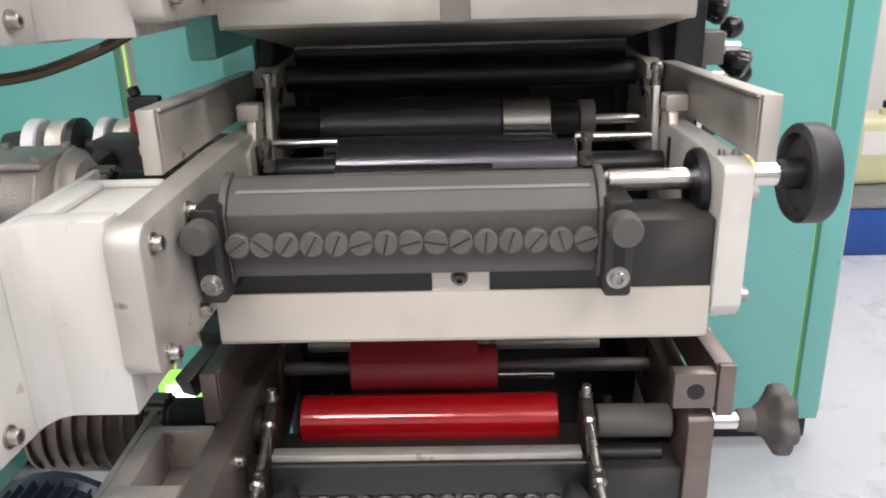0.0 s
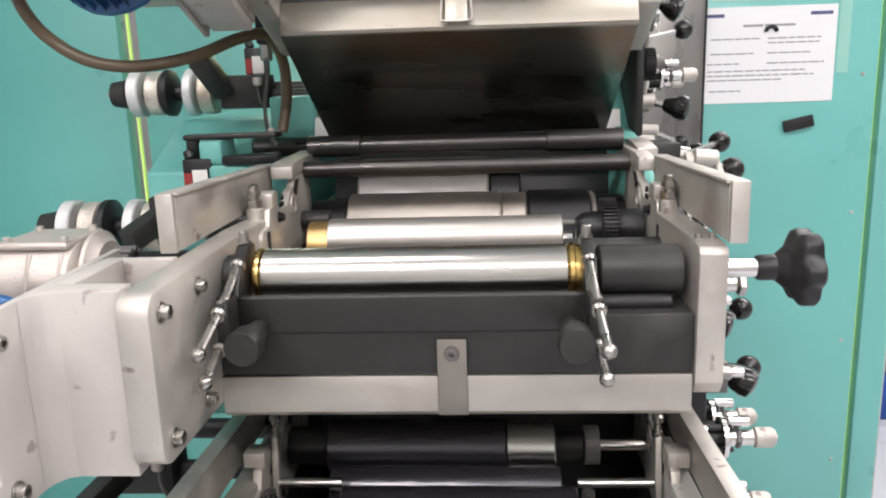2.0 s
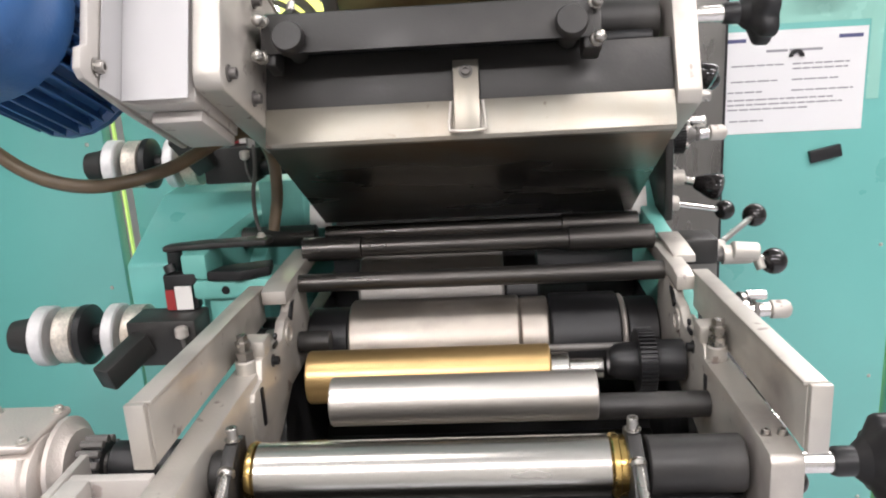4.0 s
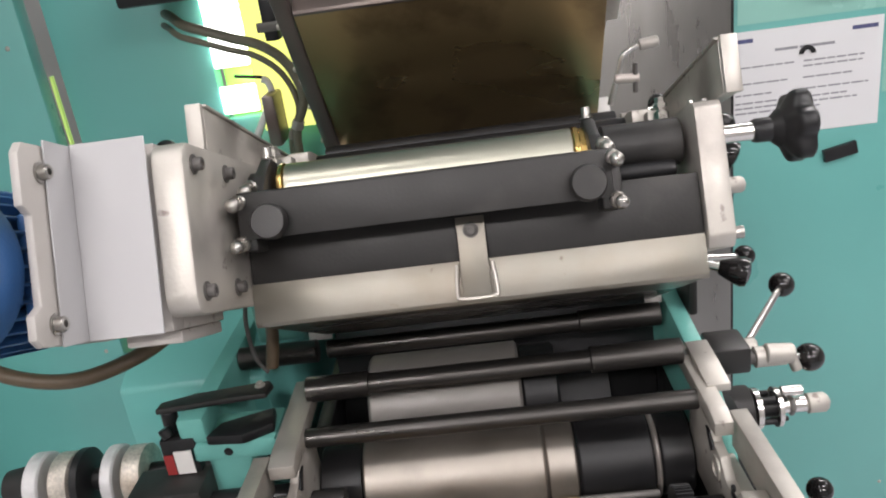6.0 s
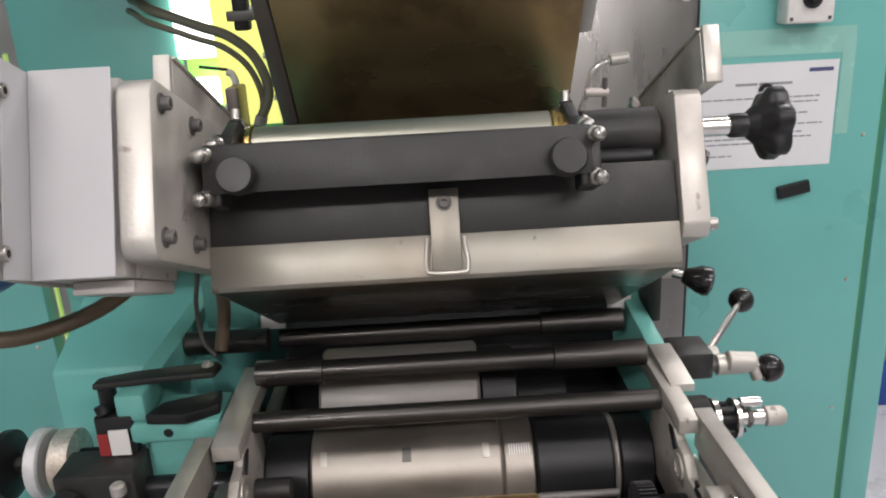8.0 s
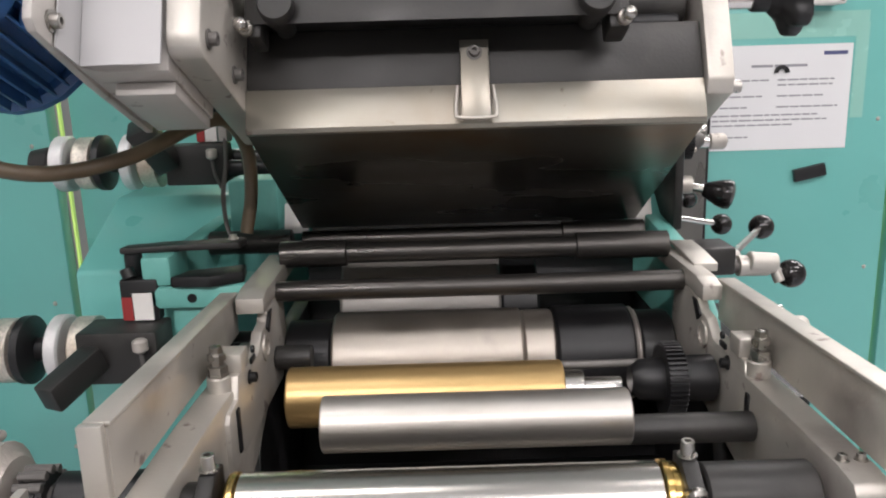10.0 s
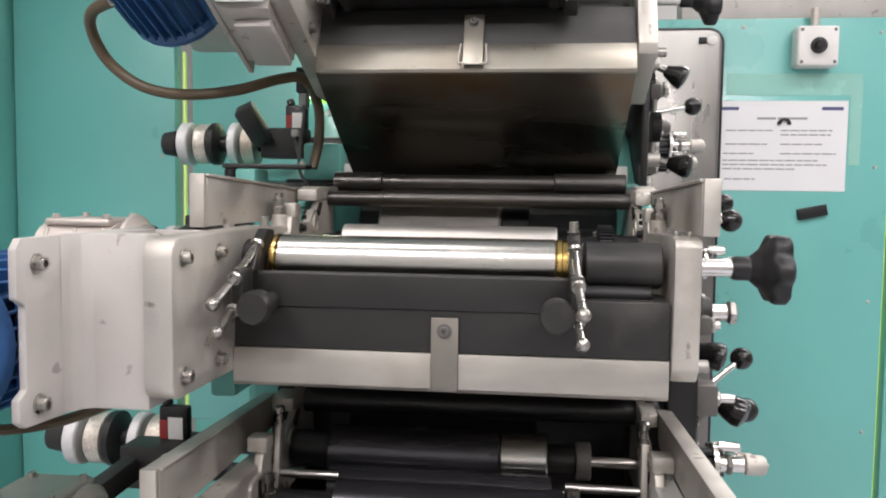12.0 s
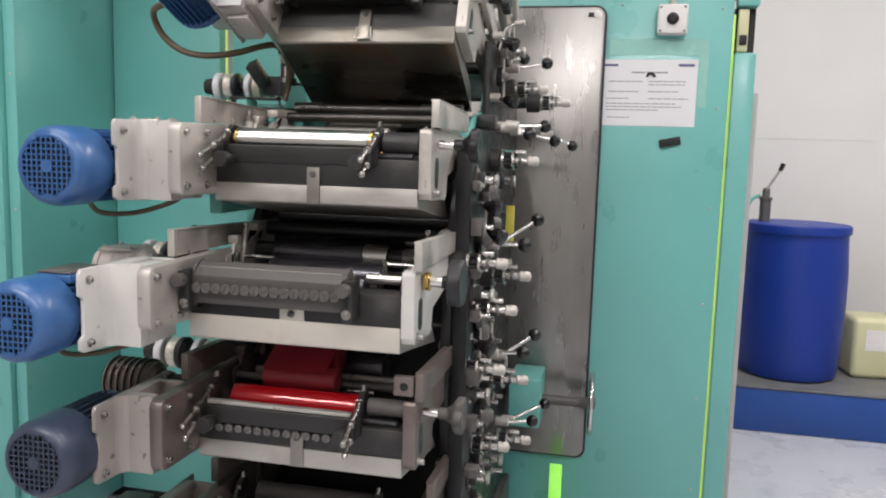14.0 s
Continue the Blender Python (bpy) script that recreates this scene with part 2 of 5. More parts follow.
def lathe(profile, bm=None, seg=32, p=(0, 0, 0), d=(1, 0, 0)):
    """Profile of (along, radius) turned round the axis d through p."""
    b = bmesh.new()
    q = Vector(d).to_track_quat("Z", "Y").to_matrix()
    o = Vector(p)
    rings = []
    for a, r in profile:
        if r <= 1e-6:
            rings.append([b.verts.new(o + q @ Vector((0, 0, a)))])
        else:
            rings.append([b.verts.new(o + q @ Vector((r * math.cos(2 * math.pi * i / seg), r * math.sin(2 * math.pi * i / seg), a))) for i in range(seg)])
    for A, B in zip(rings, rings[1:]):
        for i in range(seg):
            j = (i + 1) % seg
            if len(A) == 1 and len(B) > 1:
                b.faces.new((A[0], B[i], B[j]))
            elif len(B) == 1 and len(A) > 1:
                b.faces.new((A[i], B[0], A[j]))
            elif len(A) > 1:
                b.faces.new((A[i], B[i], B[j], A[j]))
    if len(rings[0]) > 1:
        b.faces.new(rings[0])
    if len(rings[-1]) > 1:
        b.faces.new(rings[-1])
    return b if bm is None else join(bm, b)


def rod(p0, p1, r, bm=None, seg=20, cham=0.15):
    p0, p1 = Vector(p0), Vector(p1)
    n = (p1 - p0).length
    c = min(r * cham, n * 0.3)
    return lathe([(0, r - c), (c, r), (n - c, r), (n, r - c)], bm, seg, p0, p1 - p0)


def ball(p, r, bm=None, seg=20):
    return lathe([(r * math.sin(radians(a)), r * math.cos(radians(a))) for a in range(-90, 91, 15)], bm, seg, p, (0, 0, 1))


def sweep(points, r, bm=None, seg=10, steps=6):
    """A round tube along a smooth line through the points."""
    P = [Vector(p) for p in points]
    P = [P[0] * 2 - P[1]] + P + [P[-1] * 2 - P[-2]]
    line = []
    for i in range(1, len(P) - 2):
        for k in range(steps):
            t = k / steps
            a, b_, c, d = P[i - 1], P[i], P[i + 1], P[i + 2]
            line.append(0.5 * ((2 * b_) + (c - a) * t + (2 * a - 5 * b_ + 4 * c - d) * t * t + (3 * b_ - a - 3 * c + d) * t ** 3))
    line.append(P[-2])
    b = bmesh.new()
    rings = []
    up = Vector((0.123, 0.31, 0.94)).normalized()
    for i, p in enumerate(line):
        tan = (line[min(i + 1, len(line) - 1)] - line[max(i - 1, 0)]).normalized()
        s = tan.cross(up).normalized()
        u = s.cross(tan)
        up = u
        rings.append([b.verts.new(p + r * (s * math.cos(2 * math.pi * k / seg) + u * math.sin(2 * math.pi * k / seg))) for k in range(seg)])
    for A, B in zip(rings, rings[1:]):
        for k in range(seg):
            b.faces.new((A[k], A[(k + 1) % seg], B[(k + 1) % seg], B[k]))
    b.faces.new(rings[0])
    b.faces.new(rings[-1])
    return b if bm is None else join(bm, b)


def bolt(p, d, r=0.006, h=0.006, bm=None):
    """Hexagon socket cap screw on a washer."""
    return lathe([(0, r * 1.45), (r * 0.22, r * 1.45), (r * 0.22, r), (h, r), (h + r * 0.12, r * 0.9), (h + r * 0.12, r * 0.5), (h * 0.5, r * 0.45)], bm, 14, p, d)


def star(p, d, r, t, lobes=7, bm=None):
    """Star grip: a lobed disc with a domed face."""
    b = bmesh.new()
    q = Vector(d).to_track_quat("Z", "Y").to_matrix()
    o, n = Vector(p), lobes * 8
    rings = []
    for a, f in ((0, 0.34), (t * 0.22, 0.48), (t * 0.40, 0.80), (t * 0.50, 0.96), (t * 0.60, 1.0), (t * 0.90, 1.0), (t * 0.98, 0.93), (t, 0.78), (t * 0.97, 0.45), (t * 0.9, 0.2)):
        ring = []
        for i in range(n):
            th = 2 * math.pi * i / n
            rr = r * f * (1 - 0.20 * max(f - 0.4, 0) / 0.6 * (0.5 - 0.5 * math.cos(th * lobes)) ** 1.6)
            ring.append(b.verts.new(o + q @ Vector((rr * math.cos(th), rr * math.sin(th), a))))
        rings.append(ring)
    for A, B in zip(rings, rings[1:]):
        for i in range(n):
            b.faces.new((A[i], A[(i + 1) % n], B[(i + 1) % n], B[i]))
    b.faces.new(rings[0])
    b.faces.new(rings[-1])
    return b if bm is None else join(bm, b)


def gear(p, d, r, t, teeth, bm=None):
    b = bmesh.new()
    q = Vector(d).to_track_quat("Z", "Y").to_matrix()
    o = Vector(p)
    prof = []
    for i in range(teeth):
        for k, f in ((0.0, 0.9), (0.22, 0.9), (0.36, 1.0), (0.64, 1.0), (0.78, 0.9)):
            a = 2 * math.pi * (i + k) / teeth
            prof.append((r * f * math.cos(a), r * f * math.sin(a)))
    A = [b.verts.new(o + q @ Vector((u, v, 0))) for u, v in prof]
    B = [b.verts.new(o + q @ Vector((u, v, t))) for u, v in prof]
    n = len(prof)
    for i in range(n):
        b.faces.new((A[i], A[(i + 1) % n], B[(i + 1) % n], B[i]))
    b.faces.new(A)
    b.faces.new(B)
    return b if bm is None else join(bm, b)


# ---- the room ----
def structure(name, bm, mat, label, category):
    return tagged(finish(name, bm, mat), label, category, kind="structure")


structure("floor", box(-3.2, 5.2, -3.2, 4.6, FLOOR - 0.1, FLOOR, 0), FLOORM, "grey coated industrial floor", "floor")
structure("ceiling", box(-3.2, 5.2, -3.2, 4.6, CEIL, CEIL + 0.1, 0), CEILM, "white ceiling of the print hall", "ceiling")
structure("wall_north", box(-3.2, 5.2, 4.45, 4.6, FLOOR, CEIL, 0), WHITE_WALL, "plain white painted wall behind the blue drum", "wall")
# unseen walls closing the room, greyed to cut fill and deepen metal contrast
structure("wall_south", box(-3.2, 5.2, -3.2, -3.05, FLOOR, CEIL, 0), HALL_WALL, "unseen hall wall, kept grey to cut bounced light", "wall")
structure("wall_east", box(5.05, 5.2, -3.05, 4.45, FLOOR, CEIL, 0), HALL_WALL, "unseen hall wall, kept grey to cut bounced light", "wall")
structure("wall_west", box(-3.2, -3.05, -3.05, 4.45, FLOOR, CEIL, 0), HALL_WALL, "unseen hall wall, kept grey to cut bounced light", "wall")
structure("trim", box(0.98, 5.05, 4.447, 4.45, 1.446, 1.450, 0.001), WHITE_WALL, "thin white joint strip across the wall", "trim")

for lx, ly in LAMPS:
    fx = thing("ceiling_light", pose(lx, ly, CEIL), "white twin-tube fluorescent ceiling light", "ceiling light", "hall ceiling lights")
    part("housing", box(-0.78, 0.78, -0.15, 0.15, -0.06, -0.002, 0.004), CEILM, fx)
    for s in (-0.07, 0.07):
        part("tube", rod((-0.75, s, -0.075), (0.75, s, -0.075), 0.013), TUBE, fx, "glowing white tube")


# ---- teal cabinets of the press ----
WALL_Y = 1.91
TOP_R, TOP_L = 1.81, 2.5


def rivets(parent, spots, d=(0, -1, 0)):
    me = None
    for p in spots:
        if me is None:
            ob = finish("rivet", lathe([(0, 0.0045), (0.0012, 0.004), (0.0024, 0.0022), (0.0026, 0)], None, 10, (0, 0, 0), d), NICKEL, parent)
            me = ob.data
        else:
            ob = new("rivet", me)
            ob.parent = parent
        ob.location = p


cab = thing("machine_cabinet", pose(0, 0, 0), "teal painted sheet-metal cabinet with riveted panels", "cabinet")
part("front_panel", box(0.20, 0.898, WALL_Y, WALL_Y + 0.04, 0.03, TOP_R, 0.004), TEAL, cab)
part("door_strip", box(0.908, 0.972, WALL_Y - 0.006, WALL_Y + 0.05, 0.03, TOP_R - 0.17, 0.005), TEAL, cab)
part("side_panel", box(0.925, 0.968, WALL_Y + 0.052, 2.9, 0.03, TOP_R, 0.004), TEAL, cab)
# light in the door gap, put in as a glowing strip
part("seam_glow", box(0.8985, 0.9075, WALL_Y + 0.022, WALL_Y + 0.03, 0.03, TOP_R - 0.05, 0), GLOWSEAM, cab, "yellow-green glowing strip for the light in the gap beside the door")
part("top_strip", box(0.908, 0.972, WALL_Y - 0.006, WALL_Y + 0.05, TOP_R - 0.028, TOP_R, 0.004), TEAL, cab)
part("hinge", box(0.915, 0.945, WALL_Y + 0.01, WALL_Y + 0.04, TOP_R - 0.165, TOP_R - 0.035, 0.003), CLEARCAN, cab, "beige contact block in the open corner")
# black sheet stands for the shaded inside of the open corner
part("recess_dark", box(0.908, 0.970, WALL_Y + 0.0515, WALL_Y + 0.060, TOP_R - 0.17, TOP_R - 0.028, 0), BLACK, cab)
part("edge_post", box(0.9725, 0.992, WALL_Y + 0.03, WALL_Y + 0.06, 0.03, TOP_R - 0.29, 0.002), HALL_WALL, cab, "pale grey edge profile")
part("hinge", box(0.919, 0.941, WALL_Y + 0.0, WALL_Y + 0.012, TOP_R - 0.145, TOP_R - 0.115, 0.003), BLACK, cab)
part("plinth", box(0.22, 0.96, WALL_Y + 0.03, 2.88, FLOOR, 0.03, 0.004), BLACK, cab)
rivets(cab, [(0.866, WALL_Y, z) for z in (1.466, 1.152, 0.84, 0.526, 0.21)] + [(0.866, WALL_Y, 1.775), (0.56, WALL_Y, 1.79)])

rear = thing("press_housing", pose(0, 0, 0), "tall teal painted rear housing of the press", "housing")
part("back_panel", box(-1.17, -0.765, 1.765, 1.805, 0.03, TOP_L, 0.004), TEAL, rear)
part("back_panel", box(-0.452, -0.33, 1.80, 1.84, 0.03, 1.60, 0.004), TEAL, rear)
part("back_panel", box(-0.3295, -0.20, 1.80, 1.84, 0.03, TOP_L, 0.004), TEAL, rear)
part("back_panel", box(-0.738, -0.4535, 1.80, 1.84, 0.03, TOP_L, 0.004), TEAL, rear)
part("back_panel", box(-0.20, 0.20, 1.92, 1.96, 0.03, TOP_L, 0.004), TEAL, rear)
# light between the panels, also a glowing strip
part("seam_glow", box(-0.7555, -0.7515, 1.790, 1.80, 0.03, 1.72, 0), GLOWSEAM, rear, "yellow-green glowing strip for the light in the gap between panels")
part("return_panel", box(-1.21, -1.172, 1.30, 1.80, 0.03, TOP_L, 0.004), TEAL, rear)
part("front_panel", box(-2.4, -1.212, 1.28, 1.32, 0.03, TOP_L, 0.004), TEAL, rear)
# added out of view to keep ceiling light off the upper back panels
part("shade_blocker", box(-1.17, -0.30, 1.06, 1.764, 2.22, 2.26, 0.004), TEAL, rear)
part("plinth", box(-2.38, 0.2, 1.85, 1.9, FLOOR, 0.03, 0.004), BLACK, rear)
rivets(rear, [(-0.80, 1.765, z) for z in (1.78, 1.473, 1.166, 0.86, 0.55)])
rivets(rear, [(-1.19, 1.30, z) for z in (1.5, 1.1, 0.7)])

# side frames between which the cylinders run
frame_ob = thing("printing_press", pose(0, 0, 0), "printing press body with teal and black cast side frames", "printing press")
for s in (-1, 1):
    up = [(1.00, 1.30), (1.88, 1.30), (1.88, 1.52), (1.46, 1.52), (1.36, 1.49), (1.25, 1.412), (1.10, 1.396), (1.03, 1.35)]
    if s > 0:
        part("side_frame", prism(up, 0.217, 0.238, 0.003), TEAL_CAST, frame_ob)
    else:
        part("side_frame", prism([(1.112, 1.02), (1.88, 1.02), (1.88, 1.408), (1.112, 1.408)], -0.345, -0.3215, 0.003), TEAL_CAST, frame_ob)
    # lower frames are black in place of the shade between the units
    low = [(1.05, 0.2), (1.88, 0.2), (1.88, 1.299), (1.0, 1.299), (0.96, 1.20), (0.90, 1.10), (0.88, 0.8), (0.95, 0.5)]
    part("side_frame", prism(low, s * 0.217, s * 0.238, 0.003), BLACK, frame_ob, "lower side frame, black for the dark interior")
part("impression_cylinder", lathe([(0, 0.04), (0, 0.27), (0.3, 0.27), (0.3, 0.04)], None, 64, (-0.15, 1.48, 1.10)), BLACK, frame_ob, "dark central impression cylinder")
part("bare_edge", prism([(1.05, 1.390), (1.10, 1.398), (1.135, 1.401), (1.135, 1.404), (1.09, 1.4025), (1.05, 1.3985)], 0.2160, 0.2405, 0.0008), NICKEL, frame_ob, "bare steel top edge")
# added black solid stands for the unlit interior behind the rollers
part("dark_filler", prism([(1.06, 0.2), (1.88, 0.2), (1.88, 1.56), (1.60, 1.50), (1.46, 1.46), (1.37, 1.40), (1.30, 1.36), (1.28, 1.24), (1.14, 1.12), (1.06, 0.9)], -0.2165, 0.2165, 0.003), BLACK, frame_ob, "black filler standing in for the dark interior")
part("ink_duct_plate", box(0.2385, 0.272, 0.90, 1.30, 0.45, 1.32, 0.004), BLACK, frame_ob)
part("ink_duct_plate", box(0.2385, 0.250, 1.20, 1.46, 1.40, 1.58, 0.004), ANTH, frame_ob)
# black sheet added to darken the frame's outer face behind the levers
part("dark_facing", prism([(1.06, 1.321), (1.88, 1.321), (1.88, 1.517), (1.46, 1.517), (1.362, 1.488), (1.26, 1.402), (1.12, 1.378)], 0.2384, 0.2398, 0.0004), BLACK, frame_ob)
part("foot", box(-0.26, 0.26, 0.75, 1.9, FLOOR, 0.2, 0.006), GUN, frame_ob)
part("bracket", box(-0.342, -0.2385, 1.05, 1.111, 1.367, 1.390, 0.004), TEAL_CAST, frame_ob)
part("bracket", box(-0.342, -0.312, 1.052, 1.111, 1.3905, 1.421, 0.004), TEAL_CAST, frame_ob)
part("bracket", box(-0.318, -0.272, 1.06, 1.111, 1.02, 1.3665, 0.005), TEAL_CAST, frame_ob)
part("bracket_hole", rod((-0.292, 1.0490, 1.378), (-0.292, 1.0515, 1.378), 0.005), BLACK, frame_ob)
part("bracket", box(-0.300, -0.2385, 1.245, 1.30, 1.404, 1.47, 0.005), TEAL_CAST, frame_ob)
part("tongue", box(-0.268, -0.2385, 0.785, 1.059, 1.165, 1.215, 0.005), TEAL_CAST, frame_ob)
part("gusset", prism([(1.24, 1.0), (1.79, 1.0), (1.79, 1.44), (1.40, 1.43), (1.24, 1.36)], -0.50, -0.30, 0.006), TEAL, frame_ob)
part("gusset_plate", box(-0.262, -0.2385, 1.345, 1.42, 1.41, 1.58, 0.003), NICKEL, frame_ob, "bare steel plate")

# stainless splash panel with black edging
sp = thing("splash_panel", pose(0, 0, 0), "large brushed stainless panel with black rubber edging on the teal cabinet", "panel")
part("edging", prism(rounded(0.12, 0.514, 0.285, 1.785, 0.035, 6), WALL_Y - 0.022, WALL_Y - 0.006, 0.002, axis="y"), RUBBER, sp, "black rubber edging")
part("sheet", prism(rounded(0.126, 0.507, 0.292, 1.778, 0.031, 6), WALL_Y - 0.026, WALL_Y - 0.0225, 0.0008, axis="y"), PANEL, sp)
part("standoff", box(0.27, 0.5, WALL_Y - 0.007, WALL_Y, 0.6, 1.5, 0.001), BLACK, sp)
part("latch", lathe([(0, 0.012), (0.003, 0.012), (0.004, 0.009)], None, 16, (0.485, WALL_Y - 0.026, 1.755), (0, -1, 0)), LABELW, sp, "round white latch")
part("latch_bar", box(0.455, 0.472, WALL_Y - 0.030, WALL_Y - 0.026, 1.748, 1.762, 0.001), BLACK, sp)

# ---- notice, tape, magnet, switch ----
nt_ = thing("notice", pose(0.653, WALL_Y - 0.0005, 1.514, 0, 0, 0), "white printed notice sheet in landscape taped to the teal cabinet", "notice")
part("sheet", box(-0.1485, 0.1485, -0.0016, -0.0004, -0.105, 0.105, 0.0003, 1), PAPER, nt_)


def bar(x0, x1, z, h, mat, parent, name="text_line"):
    part(name, box(x0, x1, -0.0022, -0.0017, z - h / 2, z + h / 2, 0), mat, parent)


bar(-0.145, -0.097, 0.087, 0.0075, LOGO, nt_, "logo_bar")
bar(0.090, 0.138, 0.087, 0.0075, LOGO, nt_, "logo_bar")
bar(-0.055, -0.012, 0.064, 0.005, INK, nt_, "heading")
bar(-0.008, 0.058, 0.064, 0.005, INK, nt_, "heading")
for x0, x1, z in ((-0.125, -0.012, 0.036), (0.0, 0.115, 0.036), (0.0, 0.112, 0.026), (-0.125, -0.03, 0.004), (0.0, 0.10, 0.004), (-0.13, -0.06, -0.018), (0.0, 0.125, -0.018),
                  (-0.13, 0.085, -0.034), (-0.13, 0.105, -0.044), (-0.13, 0.04, -0.054), (-0.125, -0.055, -0.078)):
    x = x0
    while x < x1 - 0.004:
        w = min(random.uniform(0.010, 0.026), x1 - x)
        bar(x, x + w, z, 0.0030, INK, nt_)
        x += w + 0.003
arc = [(0.006 + r * math.cos(math.pi * k / 12), 0.050 + r * math.sin(math.pi * k / 12)) for r, ks in ((0.0155, range(13)), (0.0075, range(12, -1, -1))) for k in ks]
part("magnet", prism(arc, -0.007, -0.0018, 0.0006, axis="y"), BLACK, nt_, "black half-ring magnet")

tape = thing("tape_strip", pose(0, 0, 0), "clear adhesive tape strips holding the notice on the teal cabinet", "tape")
part("strip", box(0.527, 0.83, WALL_Y - 0.0009, WALL_Y - 0.0003, 1.632, 1.682, 0), TAPE, tape)
part("strip", box(0.806, 0.832, WALL_Y - 0.0012, WALL_Y - 0.0004, 1.47, 1.66, 0), TAPE, tape)
mg = thing("magnet_bar", pose(0.73, WALL_Y, 1.36, 0, -12, 0), "black bar magnet stuck on the teal cabinet", "magnet")
part("bar", box(-0.033, 0.033, -0.012, 0, -0.013, 0.013, 0.002), BLACK, mg)

sw = thing("control_box", pose(0.713, WALL_Y, 1.737), "small grey switch box with a black rotary knob on the cabinet", "switch box")
part("case", box(-0.045, 0.045, -0.05, 0, -0.045, 0.045, 0.006, 3), LABELW, sw)
part("knob", lathe([(0, 0.018), (0.006, 0.018), (0.008, 0.014), (0.018, 0.011), (0.02, 0.009)], None, 20, (0, -0.05, 0), (0, -1, 0)), BLACK, sw, "black rotary knob")
for sx in (-1, 1):
    for sz in (-1, 1):
        part("screw", lathe([(0, 0.004), (0.001, 0.0035), (0.0012, 0.001)], None, 8, (sx * 0.036, -0.05, sz * 0.036), (0, -1, 0)), GUN, sw)
part("conduit", rod((0.0, -0.02, 0.045), (0.0, -0.02, 0.09), 0.009), CAST, sw)

duct = thing("cable_duct", pose(0, 0, 0), "grey cable duct lying along the top of the teal cabinet", "cable duct")
part("channel", box(0.42, 0.97, WALL_Y + 0.01, WALL_Y + 0.08, TOP_R, TOP_R + 0.06, 0.004), LIGHT, duct)
part("box", box(0.80, 1.0, WALL_Y - 0.01, WALL_Y + 0.10, TOP_R + 0.0605, TOP_R + 0.13, 0.004), BLACK, duct, "black junction box")
part("label", box(0.86, 0.92, WALL_Y - 0.0125, WALL_Y - 0.0102, TOP_R + 0.08, TOP_R + 0.12, 0), LABELW, duct, "white label")

# ---- corner with drum ----
pal = thing("spill_pallet", pose(0, 0, FLOOR), "blue steel spill pallet with a grey grating", "pallet")
part("tub", box(1.20, 3.2, 3.36, 4.30, 0.0, 0.225, 0.012), PALLET, pal)
part("rim", box(1.195, 3.205, 3.355, 3.372, 0.226, 0.240, 0.002), GRATE, pal, "galvanised rim")
part("grating", box(1.22, 3.18, 3.374, 4.28, 0.226, 0.238, 0.002), GRATE, pal, "grey grating")
dr = thing("drum", pose(1.515, 3.70, FLOOR + 0.239) @ Matrix.Diagonal((0.92, 0.92, 0.925, 1)), "blue plastic drum standing on the spill pallet", "drum")
part("body", lathe([(0, 0.24), (0.012, 0.262), (0.05, 0.272), (0.3, 0.283), (0.45, 0.286), (0.62, 0.283), (0.80, 0.272), (0.815, 0.272)], None, 48, (0, 0, 0), (0, 0, 1)), DRUM, dr)
part("rim", lathe([(0.815, 0.27), (0.818, 0.284), (0.845, 0.286), (0.862, 0.283), (0.866, 0.275), (0.866, 0.262)], None, 48, (0, 0, 0), (0, 0, 1)), DRUM, dr)
part("lid", lathe([(0.85, 0.262), (0.856, 0.26), (0.856, 0.02), (0.858, 0)], None, 48, (0, 0, 0), (0, 0, 1)), GUN, dr, "dusty dark lid")
pu = thing("hand_pump", pose(1.352, 3.72, FLOOR + 0.239 + 0.793) @ Matrix.Diagonal((0.95, 0.95, 0.93, 1)), "grey metal hand pump standing on the drum lid", "pump")
part("body", lathe([(0, 0.03), (0.13, 0.03), (0.132, 0.036), (0.145, 0.036), (0.15, 0.02), (0.19, 0.02), (0.20, 0.012)], None, 20, (0, 0, 0), (0, 0, 1)), GUN, pu)
part("lever", rod((0, 0, 0.19), (0.06, -0.02, 0.30), 0.007), CAST, pu)
part("grip", rod((0.06, -0.02, 0.30), (0.075, -0.024, 0.34), 0.012), BLACK, pu, "black grip")
part("hose", sweep([(-0.03, 0, 0.16), (-0.08, 0, 0.12), (-0.11, -0.02, 0.0), (-0.13, -0.1, -0.14), (-0.14, -0.18, -0.4)], 0.010), TEAL_CAST, pu, "thin teal hose")


def canister(m, mat, label):
    c = thing("canister", m, label, "canister", "canisters on the pallet")
    part("body", box(-0.17, 0.17, -0.12, 0.12, 0.0, 0.32, 0.03, 4), mat, c)
    part("neck", lathe([(0.30, 0.05), (0.345, 0.045), (0.35, 0.03)], None, 20, (0.07, 0, 0), (0, 0, 1)), mat, c)
    part("cap", lathe([(0.35, 0.034), (0.352, 0.036), (0.378, 0.036), (0.38, 0.03)], None, 20, (0.07, 0, 0), (0, 0, 1)), BLACK, c, "black screw cap")
    part("label_patch", box(-0.11, 0.11, -0.1225, -0.1203, 0.15, 0.26, 0), LABELW, c, "white label")


canister(pose(1.99, 3.80, FLOOR + 0.239, 0, 0, 4), CLEARCAN, "milky plastic canister with pale yellow liquid on the pallet")
canister(pose(2.40, 3.80, FLOOR + 0.239, 0, 0, -3), YELLOW, "yellow liquid canister with a black cap on the pallet")


